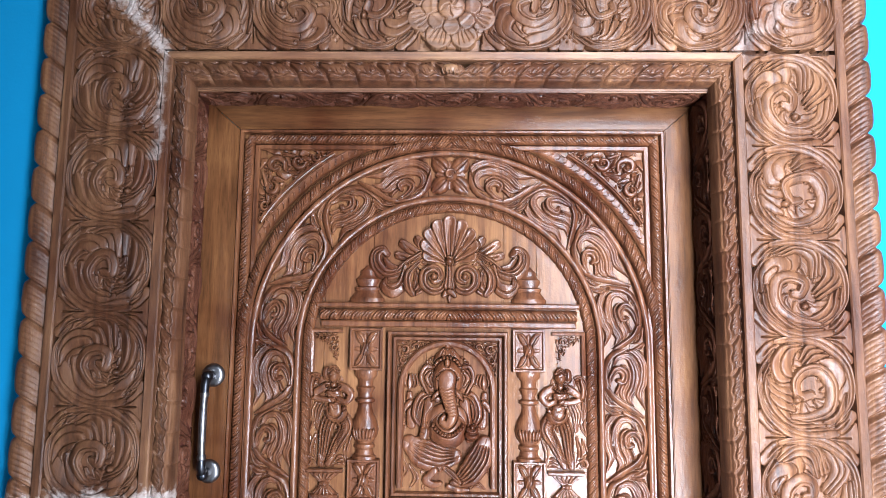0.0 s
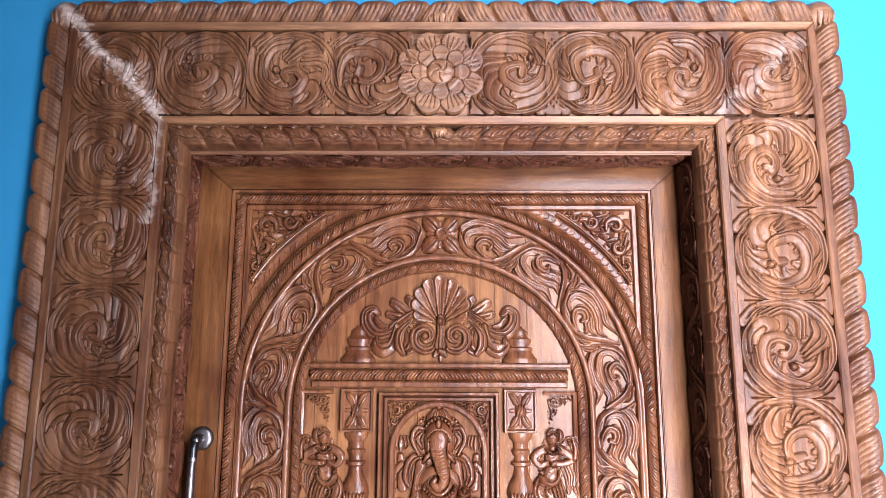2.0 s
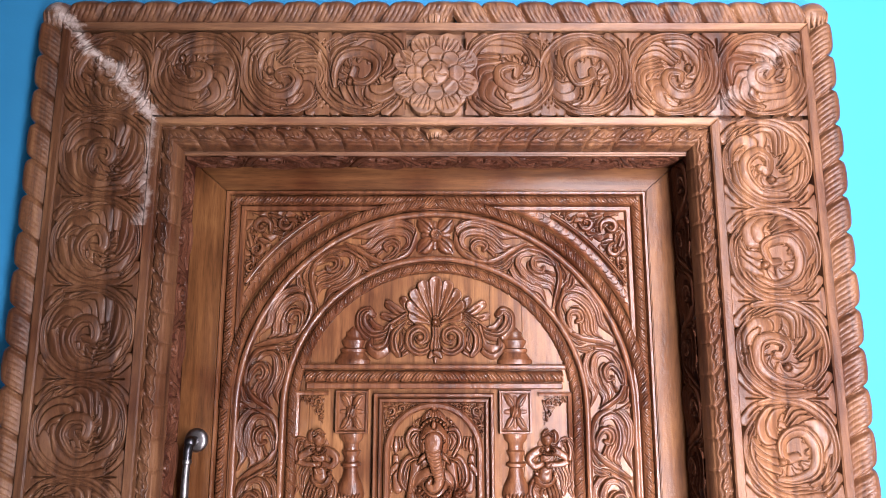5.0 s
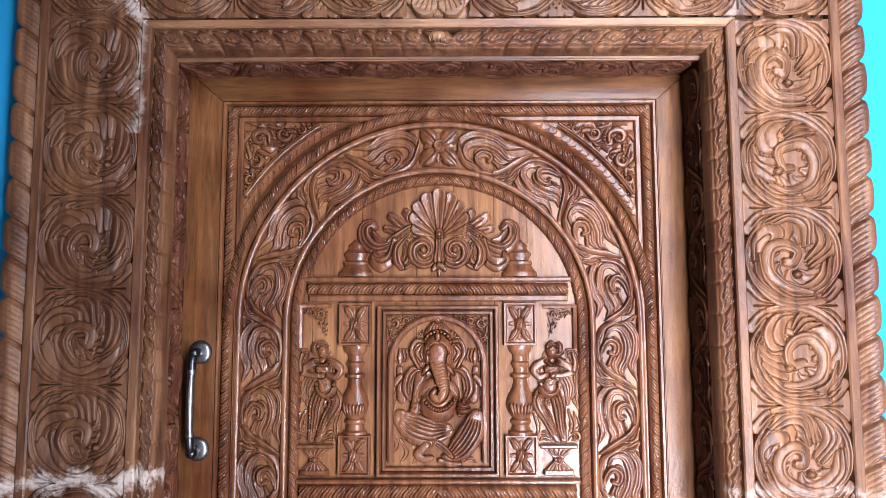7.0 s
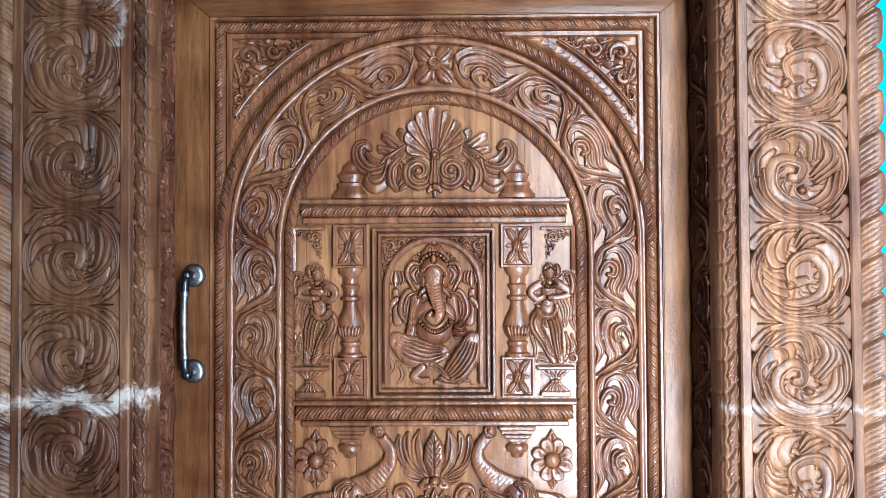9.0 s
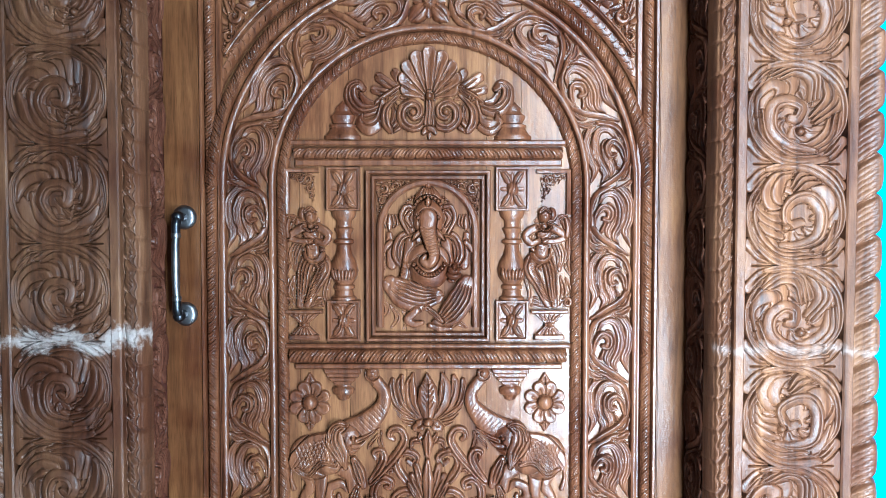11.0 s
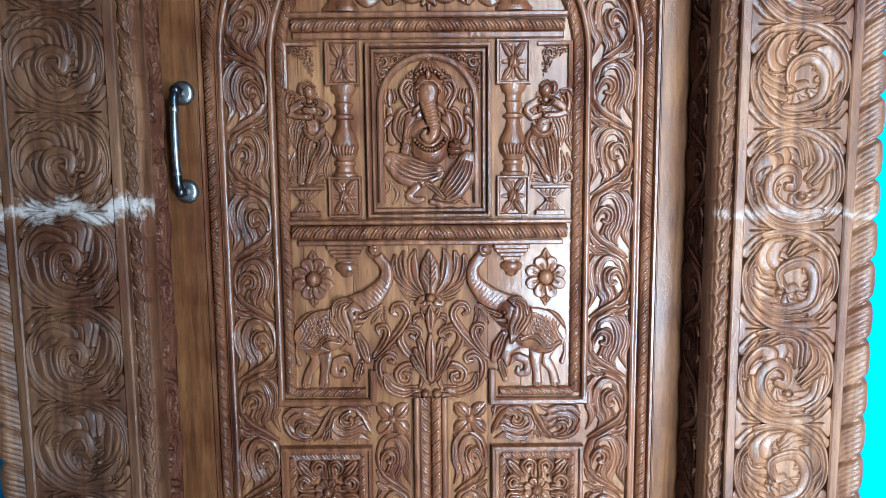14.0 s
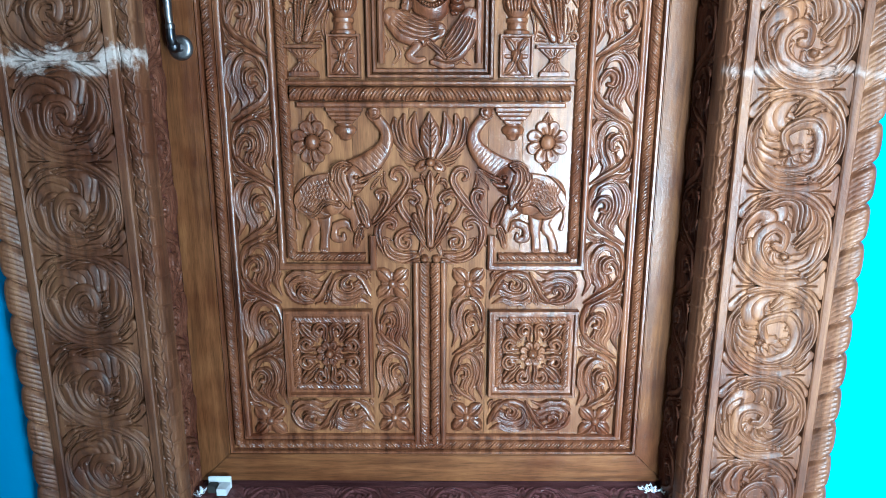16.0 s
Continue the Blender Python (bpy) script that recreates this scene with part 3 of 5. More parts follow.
for u, z, ru, rv in ((0, Z4 + 0.024, 0.046, 0.034), (0, Z1 - 0.018, 0.030, 0.018), (-X4 - 0.022, Z4 + 0.024, 0.040, 0.040), (X4 + 0.022, Z4 + 0.024, 0.040, 0.040)):
    c = Carve()
    c.sink = 0.03
    c.dome(0, 0, ru, rv, 0.034, -0.020, 0, 5, 20)
    for k in range(-2, 3):
        c.leaf((k * ru * 0.25, -rv * 0.8), (k * ru * 0.34, rv * 0.2), 0, ru * 0.09, 0.005, 0.010 - 0.0012 * k * k, "round")
    part("rope_centre", c, FRAME_H, door_frame, "", pose(u, FY, z))
lobes("outer_rope_lobe", outer_lobe, X4, Z4, 0.082, 1)
lobes("inner_rope_lobe", inner_lobe, X1, Z1, 0.065, -1)


CELL = 0.2005


KINDS = (
    # nests of a whorl, in a drawing 164 steps across: outer curve, inner curve, leaves; then the comma and the berry
    ((((-15, -80), (30, -72), (74, -38), (82, 6)), ((-6, -42), (16, -46), (42, -30), (52, 0)), 3),
     (((52, -80), (-5, -81), (-56, -55), (-74, -4)), ((38, -56), (0, -57), (-28, -34), (-46, -2)), 3),
     (((-80, -22), (-80, 28), (-50, 62), (-10, 60), (-8, 27)), ((-68, -10), (-66, 18), (-50, 32), (-38, 30), (-44, 10)), 2),
     (((-60, 58), (-20, 80), (25, 74), (34, 28)), ((-30, 56), (-8, 62), (8, 50), (12, 18)), 3),
     (((40, 78), (66, 58), (72, 20), (34, -16)), ((32, 64), (40, 48), (38, 28), (18, 0)), 3),
     ((38, -60), (-8, -54), (-40, -28), (-40, 4), (-18, 20), (4, 8), (0, -12), (-14, -10)), (8, -30)),
    ((((30, 78), (64, 60), (84, 20), (66, -26)), ((32, 32), (42, 30), (48, 14), (42, -4)), 2),
     (((82, -6), (64, -52), (10, -80)), ((64, -18), (44, -54), (4, -64)), 2),
     (((40, -74), (-20, -78), (-66, -50), (-82, 0), (-62, 44)), ((20, -52), (-20, -50), (-46, -22), (-52, 8), (-54, 30)), 3),
     (((-66, 28), (-52, 4), (-24, 2)), ((-64, -22), (-48, -32), (-28, -44)), 3),
     (((-2, 80), (-40, 66), (-58, 40), (-48, 14), (-27, 8)), ((0, 68), (-14, 56), (-22, 42), (-21, 30), (-18, 20)), 2),
     (((30, 78), (4, 70), (-10, 48)), ((46, 50), (20, 44), (0, 32)), 3),
     ((-28, -46), (4, -51), (36, -36), (44, 0), (28, 27), (0, 27), (-19, 10), (-10, -13), (7, -12)), (-17, -21)),
    ((((30, 80), (66, 66), (84, 20), (64, -30), (18, -50)), ((28, 58), (44, 44), (42, 10), (36, -14), (24, -24)), 3),
     (((80, -12), (66, -54), (8, -80)), ((58, -36), (40, -52), (4, -60)), 2),
     (((60, -72), (0, -81), (-55, -62), (-80, -4)), ((8, -50), (-8, -52), (-22, -30), (-30, 2)), 2),
     (((-82, 0), (-76, 42), (-40, 70), (8, 60), (14, 30)), ((-68, -4), (-60, 18), (-44, 28), (-26, 26), (-24, 10)), 3),
     (((-42, 68), (0, 82), (36, 72), (38, 22)), ((-18, 58), (2, 62), (14, 50), (16, 18)), 2),
     ((10, -50), (-16, -42), (-30, -10), (-18, 16), (6, 18), (17, 2), (10, -16), (-3, -10)), (30, -28)),
)


def medallion(seed, kind):
    """One square cell of the frame's field: a whorl of hooked acanthus leaves about a comma, with split leaves on the joints."""
    rnd = random.Random(seed)
    r = Relief(-0.0993, -CELL / 2, 0.0993, CELL / 2, 0.00110, -0.0110)
    R, h = 0.0975, 0.0150
    turn, push = radians(rnd.uniform(-9, 9)), rnd.uniform(0.96, 1.04)

    def P(rad, deg):
        return R * rad * math.cos(radians(deg)), R * rad * math.sin(radians(deg))

    def M(x, y):
        k = R / 82 * (push if math.hypot(x, y) < 60 else 0.965)
        return k * (x * math.cos(turn) - y * math.sin(turn)), k * (x * math.sin(turn) + y * math.cos(turn))

    def shaken(curve):
        return [(x + rnd.uniform(-2.5, 2.5), y + rnd.uniform(-2.5, 2.5)) for x, y in curve]

    for t in (-1, 1):
        j = t * CELL / 2
        for s in (-1, 1):
            r.leaf([(s * 0.012, j), (s * 0.050, j), (s * 0.080, j), (s * 0.088, j)], [0.002, 0.016, 0.030, 0.033], 0.0090, 0, (0.0,), 0, 24)
            r.leaf([(s * 0.030, j - t * 0.006), (s * 0.066, j - t * 0.018), (s * 0.090, j - t * 0.044)], [0.002, 0.010, 0.012], [0.008, 0.0095, 0.009], 0, (0.1,), 0, 16)
    r.dome(0, 0, R * 0.99, R * 0.99, h * 0.50, -0.001, 0, 0.004, 0.12)
    *nests, comma, berry = KINDS[kind]
    first = rnd.uniform(0, 40)
    for i in range(8):
        a = first + 45 * i + rnd.uniform(-6, 6)
        r.leaf([P(0.34, a), P(0.50, a + 12), P(0.66, a + 36), P(0.74, a + 62)], [R * 0.05, R * 0.14, R * 0.16, R * 0.06], [h * 0.8, h * 0.92, h * 0.86, h * 0.7], 0, (0.1,), 0.26, 24, 0.007, 0.0011, 0.004, 0.0, 0.0010, 0.62)
    for a, b, k in nests:
        r.nest(M, shaken(a), shaken(b), k, h * rnd.uniform(0.88, 1.06), 0.0, rnd.choice((0.26, -0.26)))
    # stem that swings in over the upper joint and out below
    r.leaf([P(1.10, 122), P(1.02, 92), P(0.98, 60), P(0.98, 25), P(0.97, -15), P(0.97, -52)], [R * 0.06, R * 0.11, R * 0.11, R * 0.075, R * 0.05, R * 0.012], [h * 0.8, h, h * 1.05, h, h * 0.85, h * 0.5], 0, (-0.1,), 0.3, 50, 0.008, 0.0012, 0.005, 0.0, 0.0011, 0.60)
    r.leaf([P(0.97, 128), P(0.98, 165), P(0.98, 205), P(0.98, 240), P(1.01, 270), P(1.10, 302)], [R * 0.012, R * 0.05, R * 0.075, R * 0.10, R * 0.11, R * 0.07], [h * 0.5, h * 0.85, h, h * 1.05, h, h * 0.8], 0, (0.1,), -0.3, 50, 0.008, 0.0012, 0.005, 0.0, 0.0011, 0.60)
    r.leaf([M(*p) for p in shaken(comma)], [R * w for w in (0.05, 0.09, 0.12, 0.13, 0.12, 0.11, 0.10, 0.08)], [h * 0.8, h, h * 1.08, h * 1.12, h * 1.12, h * 1.1, h * 1.08, h], 0.001, (-0.3,), -0.25, 70, 0.008, 0.0011, 0.005, 0.0, 0.0010, 0.60)
    r.dome(*M(*berry), R * 0.085, R * 0.070, h * 1.0)
    return r.mesh("scroll_medallion")


medallions = [medallion(seed, i % 3) for i, seed in enumerate((3, 8, 14, 21, 33, 40, 52, 61, 70))]
FIELD_X = (X2 + X3) / 2
for s, top, step in ((-1, 2.160, 0.1960), (1, 2.142, 0.2025)):
    for i in range(11):
        v = top - (i + 0.5) * step
        if v < 0.02:
            continue
        me = medallions[(2 + 3 * (i // 2) + 3 * (i % 2)) % 9 if s < 0 else (i % 2 + 3 * (i // 2)) % 9]
        part("scroll_medallion", me, FRAME_V, left_jamb if s < 0 else right_jamb, "",
             Matrix.Translation((s * FIELD_X, FY, v)) @ Matrix.Diagonal((1, 1, step / CELL, 1)))
HEAD_Z = (Z2 + Z3) / 2
for s in (-1, 1):
    for i, u in enumerate((0.742, 0.540, 0.338, 0.168)):
        me = medallions[(i * 4 + 1 + (s > 0)) % 9]
        part("scroll_medallion", me, FRAME_H, head, "",
             Matrix.Translation((s * u, FY, HEAD_Z)) @ Matrix.Rotation(radians(90), 4, "Y") @ Matrix.Diagonal((-1, 1, -s * 1.008, 1)))


def petal_ring(c, n, r, w, h, base, turn=0.0, inner=0.25, prof="gouge"):
    for i in range(n):
        a = turn + 2 * math.pi * i / n
        d = Vector((math.cos(a), math.sin(a)))
        c.stroke([d * r * inner, d * r * (inner + 1) / 2, d * r], [w * 0.45, w * 0.85, w, w * 0.82, w * 0.25], [h * 0.7, h, h, h * 0.85, h * 0.4], base, prof, 14)


rose = Relief(-0.104, -0.104, 0.104, 0.104, 0.0014, -0.0095)
rose.dome(0, 0, 0.092, 0.092, 0.010, 0.0)
for i in range(8):
    a = math.pi / 4 * i + 0.39
    d = Vector((math.cos(a), math.sin(a)))
    rose.leaf([d * 0.050, d * 0.066, d * 0.074], [0.016, 0.027, 0.028], [0.012, 0.014, 0.013], 0.003, (), 0, 14, 0.010, 0.0013, 0.004, 0.10, 0.0012, 0.85)
    for g in (-0.20, -0.07, 0.07, 0.20):
        e, f = Vector((math.cos(a + g), math.sin(a + g))), Vector((math.cos(a + g * 0.8), math.sin(a + g * 0.8)))
        rose.groove([f * 0.060, e * 0.076, e * 0.091], 0.006, 0.0014)
for i in range(8):
    a = math.pi / 4 * i
    d = Vector((math.cos(a), math.sin(a)))
    rose.leaf([d * 0.030, d * 0.042, d * 0.047], [0.010, 0.0165, 0.0180], [0.012, 0.014, 0.012], 0.006, (), 0, 12, 0.010, 0.0013, 0.004, 0.15, 0.0012, 0.85)
rose.dome(0, 0, 0.030, 0.030, 0.013, 0.010)
for i in range(5):
    a = 2 * math.pi * i / 5
    rose.groove([(0.004 * math.cos(a), 0.004 * math.sin(a)), (0.015 * math.cos(a + 0.7), 0.015 * math.sin(a + 0.7)), (0.026 * math.cos(a + 1.1), 0.026 * math.sin(a + 1.1))], 0.007, 0.0016)
part("rosette", rose, FRAME_H, head, "double-petalled carved rosette", pose(0, FY, HEAD_Z) @ Matrix.Diagonal((1, 0.85, 1, 1)))

# carved lining between the frame's rope and the door


def vine(name, length, width, half, h, seed, step=0.0015, map=None):
    """A running acanthus scroll along +v: in each bay the stem crosses over and winds about hooked leaves."""
    rnd = random.Random(seed)
    n = max(1, round(length / half))
    L, W = length / n, width
    r = Relief(-W * 0.52, 0.0, W * 0.52, length, step, -0.0008)
    for i in range(n):
        s = 1 if i % 2 else -1
        k = L * rnd.uniform(0.98, 1.02)
        v0 = i * L + rnd.uniform(-0.015, 0.015) * L

        def P(a, b):
            return s * a * W, v0 + b * k

        # wedge leaves that fill the corners of the crossing
        for pts, w in (((P(-0.16, 0.10), P(-0.34, 0.14), P(-0.47, 0.30)), 0.08), ((P(-0.10, -0.02), P(-0.32, 0.00), P(-0.48, 0.08)), 0.08), ((P(0.30, 0.98), P(0.42, 0.90), P(0.48, 0.72)), 0.06)):
            r.leaf(pts, [W * 0.02, W * w, W * w * 0.6], [h * 0.5, h * 0.85, h * 0.7], 0, (0.0,), 0.3 * s, 14)
        r.leaf([P(-0.30, 0.22), P(-0.14, 0.32), P(-0.08, 0.46)], [W * 0.02, W * 0.08, W * 0.05], [h * 0.6, h, h * 0.8], 0, (), 0.4 * s, 14)
        # tongues that spring over the top of the bay and flick out below
        for pts, w, high in ((((-0.18, 0.58), (-0.05, 0.69), (0.06, 0.62), (0.05, 0.45), (-0.05, 0.28), (0.02, 0.10)), (0.02, 0.07, 0.09, 0.10, 0.09, 0.012), 0.9),
                             (((-0.30, 0.62), (-0.14, 0.85), (0.12, 0.85), (0.27, 0.62), (0.23, 0.38), (0.11, 0.20), (0.24, 0.02)), (0.02, 0.07, 0.09, 0.11, 0.11, 0.09, 0.012), 1.0),
                             (((-0.40, 0.62), (-0.24, 0.93), (0.14, 0.99), (0.43, 0.78), (0.44, 0.48), (0.35, 0.27), (0.48, 0.03)), (0.02, 0.06, 0.08, 0.09, 0.10, 0.09, 0.015), 1.1)):
            r.leaf([P(*p) for p in pts], [W * q for q in w], [h * q * high for q in (0.7, 1.0, 1.1, 1.05, 0.9, 0.6)], 0, (-0.35, 0.25), 0.32 * s, 66, 0.0120, 0.0012, 0.0032, 0.0, 0.0011, 0.40)
        # stem and the hook
        r.leaf([P(0.42, 1.08), P(0.02, 1.00), P(-0.30, 0.88), P(-0.44, 0.70), P(-0.46, 0.48), P(-0.28, 0.22), P(0.16, 0.02), P(0.44, -0.10)], [W * 0.03, W * 0.065, W * 0.07, W * 0.06, W * 0.06, W * 0.07, W * 0.07, W * 0.03], [h * 0.7, h, h, h, h, h, h, h * 0.7], 0, (), 0.3 * s, 56)
        r.leaf([P(-0.36, 0.38), P(-0.31, 0.55), P(-0.17, 0.66), P(-0.02, 0.60), P(-0.04, 0.48), P(-0.15, 0.48)], [W * 0.03, W * 0.07, W * 0.09, W * 0.09, W * 0.075, W * 0.06], [h * 0.8, h * 1.1, h * 1.2, h * 1.2, h * 1.1, h], 0.001, (0.0,), 0.3 * s, 40)
    return r.mesh(name, map)


LL, LR, LZ = -0.590, 0.577, 2.076
for s, x in ((-1, LL), (1, LR)):
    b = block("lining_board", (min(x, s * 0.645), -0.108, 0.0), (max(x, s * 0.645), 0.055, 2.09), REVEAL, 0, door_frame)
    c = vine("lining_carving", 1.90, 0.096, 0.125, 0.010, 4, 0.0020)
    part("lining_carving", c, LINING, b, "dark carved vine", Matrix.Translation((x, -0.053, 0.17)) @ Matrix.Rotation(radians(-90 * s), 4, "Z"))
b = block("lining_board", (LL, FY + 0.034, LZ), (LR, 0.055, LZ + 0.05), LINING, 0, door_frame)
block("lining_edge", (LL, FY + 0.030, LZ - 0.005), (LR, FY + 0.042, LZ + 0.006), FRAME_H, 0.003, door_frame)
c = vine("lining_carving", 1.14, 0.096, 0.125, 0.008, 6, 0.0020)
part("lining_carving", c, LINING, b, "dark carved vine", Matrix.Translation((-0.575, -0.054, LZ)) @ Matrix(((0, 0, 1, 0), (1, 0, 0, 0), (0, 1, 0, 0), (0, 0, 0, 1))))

# threshold
sill = thing("threshold", pose(0, -0.04, 0.0), "dark purplish carved wooden threshold below the door", "threshold")
block("plank", (LL + 0.002, -0.137, 0.0), (LR - 0.002, 0.060, 0.152), SILL, 0.004, sill)
c = vine("plank_carving", 1.14, 0.110, 0.12, 0.006, 9, 0.0026)
part("plank_carving", c, SILL, sill, "", Matrix.Translation((-0.577, -0.068, 0.152)) @ Matrix(((0, 0, 1, 0), (-1, 0, 0, 0), (0, -1, 0, 0), (0, 0, 0, 1))))

# ---- carved door leaf ----
door = thing("carved_door", pose(0, 0, 0.160), "varnished teak door carved with an arched shrine, elephants and lotus", "door")
DX, DB, DT = 0.588, 0.162, 2.086
PX, PB, PT = 0.510, 0.237, 2.018
SY = 0.0        # face of stiles and rails
GAP = 0.0014    # open mitres between them
BY = 0.016      # ground of the carved panel
prism("stile", [(-DX, DB + GAP), (-PX, PB + GAP), (-PX, PT - GAP), (-DX, DT - GAP)], 0.045, SY, STILE_V, door, "plain honey-brown varnished board", 0.002)
prism("stile", [(DX, DB + GAP), (DX, DT - GAP), (PX, PT - GAP), (PX, PB + GAP)], 0.045, SY, STILE_V, door, "plain honey-brown varnished board", 0.002)
prism("rail", [(-DX, DT), (-PX, PT), (PX, PT), (DX, DT)], 0.045, SY, STILE_H, door, "plain honey-brown varnished board", 0.002)
prism("rail", [(-DX, DB), (DX, DB), (PX, PB), (-PX, PB)], 0.045, SY, STILE_H, door, "plain honey-brown varnished board", 0.002)
panel = block("panel", (-PX, BY + 0.008, PB), (PX, 0.044, PT), PANEL, 0, door, "carved teak panel glued from staves of several browns")
rnd = random.Random(12)
edges = [-PX, -0.415, -0.292, -0.180, -0.052, 0.034, 0.128, 0.205, 0.318, 0.420, PX]
for a, b in zip(edges, edges[1:]):
    # glued staves, none of them quite in one plane
    stave = block("stave", (a + 0.0004, BY, PB), (b - 0.0004, BY + 0.012, PT), PANEL, 0.0008, panel)
    tilt = radians(rnd.uniform(-0.7, 0.7))
    m = pose((a + b) / 2, BY, 0) @ Matrix.Rotation(tilt, 4, "Z") @ pose(-(a + b) / 2, -BY, 0)
    stave.matrix_basis = m
AT = pose(0, BY, 0)


def carved(name, c, label="", m=AT, material=LEAF, parent=panel):
    return part(name, c, material, parent, label, m)


# rope border
rect = [(-0.486, PB + 0.024), (0.486, PB + 0.024), (0.486, PT - 0.024), (-0.486, PT - 0.024)]
c = Carve()
c.band(rect, [(-0.023, -0.006), (-0.023, 0.013), (-0.021, 0.016), (-0.016, 0.016), (-0.0145, 0.013), (-0.0138, -0.004)], True)
c.band(rect, [(0.0125, -0.004), (0.014, 0.009), (0.016, 0.0115), (0.024, 0.0115), (0.026, 0.009), (0.027, -0.006)], True)
carved("border_moulding", c)
for a, b in zip(rect, rect[1:] + rect[:1]):
    c = Carve()
    mid = ((a[0] + b[0]) / 2, (a[1] + b[1]) / 2)
    c.rope([a, mid], 0.0125, 0.024, 0.016, 0.003, 1, 3, -1)
    c.rope([mid, b], 0.0125, 0.024, 0.016, 0.003, -1, 3, -1)
    carved("border_rope", c)

# arches: centre and rings
CV = 1.500
FILLET = [(-0.0074, -0.006), (-0.0074, 0.009), (-0.0058, 0.0145), (-0.003, 0.0165), (0.0, 0.017), (0.003, 0.0165), (0.0058, 0.0145), (0.0074, 0.009), (0.0074, -0.006)]


def arch_path(r, foot, n=48):
    return [(r, foot)] + arc(r, 0, 180, n, 0, CV) + [(-r, foot)]


c, d = Carve(), Carve()
for a0, a1 in ((33.0, 58.6), (121.4, 147.0)):
    c.band(arc(0.538, a0, a1, 30, 0, CV), [(-0.006, -0.006), (-0.006, 0.011), (-0.004, 0.0150), (-0.001, 0.0155), (0.0005, 0.0120), (0.002, 0.0145), (0.004, 0.0135), (0.0055, 0.009), (0.0055, -0.006)])
for a0, a1 in ((24, 68), (112, 156)):
    d.band(arc(0.517, a0, a1, 40, 0, CV), [(-0.0150, -0.004), (-0.0146, 0.0004), (-0.012, 0.0040), (-0.006, 0.0025), (0.004, 0.0030), (0.010, 0.0065), (0.0145, 0.0125)])
    # chisel ticks down the cove
    for k in range(int(a0 / 2) + 1, int(a1 / 2)):
        p, q = Vector((math.cos(radians(2 * k)), math.sin(radians(2 * k)))), Vector((math.cos(radians(2 * k + 1)), math.sin(radians(2 * k + 1))))
        d.stroke([Vector((0, CV)) + p * 0.527, Vector((0, CV)) + p * 0.520, Vector((0, CV)) + q * 0.512], [0.0012, 0.0022, 0.0008], 0.0032, 0.0030, "round", 6)
carved("arch_ridge", c)
carved("arch_cove", d)
c = Carve()
c.rope(arc(0.4850, 0, 90, 60, 0, CV), 0.0145, 0.030, 0.019, 0.005, 1, 4, -1)
c.rope(arc(0.4850, 90, 180, 60, 0, CV), 0.0145, 0.030, 0.019, 0.005, -1, 4, -1)
carved("arch_rope", c)
c = Carve()
c.band(arch_path(0.4605, PB + 0.05), FILLET)
carved("arch_fillet", c)
c = Carve()
c.band(arch_path(0.351, 0.735), FILLET)
carved("inner_arch_fillet", c)
c = Carve()
side = [(0.3290, 0.745)] + arc(0.3290, 0, 90, 40, 0, CV)
c.rope(side, 0.0125, 0.026, 0.014, 0.002, 1, 4, 1)
c.rope([(-u, v) for u, v in side][::-1], 0.0125, 0.026, 0.014, 0.002, -1, 4, 1)
carved("inner_arch_rope", c)

# running vine between the arches
for s in (-1, 1):
    c = vine("vine_carving", CV - 0.365, 0.096, 0.137, 0.014, 30 + s)
    carved("vine_carving", c, "", Matrix.Translation((s * 0.405, BY, 0.365)) @ Matrix.Diagonal((s, 1, 1, 1)))
    R = 0.405
    c = vine("vine_carving", R * (math.pi / 2 - 0.11), 0.096, 0.137, 0.014, 40 + s, 0.0015, lambda u, v: ((R + u) * np.cos(v / R), (R + u) * np.sin(v / R)))
    carved("vine_carving", c, "", Matrix.Translation((0, BY, CV)) @ Matrix.Diagonal((s, 1, 1, 1)))
    f = Carve()
    petal_ring(f, 4, 0.052, 0.019, 0.013, 0.0, math.pi / 4, 0.15, "vein")
    petal_ring(f, 4, 0.030, 0.010, 0.012, 0.002, 0, 0.2, "gouge")
    f.dome(0, 0, 0.014, 0.014, 0.016)
    carved("corner_flower", f, "", pose(s * 0.405, BY, 0.325))

# flower at the crown of the arch
c = Carve()
petal_ring(c, 4, 0.060, 0.022, 0.014, 0.0, math.pi / 4, 0.15, "vein")
petal_ring(c, 4, 0.036, 0.012, 0.012, 0.002, 0, 0.2, "gouge")
c.dome(0, 0, 0.019, 0.019, 0.020)
c.volute(0, 0, 0.014, 1.2, 0, 1, 0.004, 0.004, 0.018)
carved("crown_flower", c, "", pose(0, BY, 1.908))

# leaf sprays that fill a corner


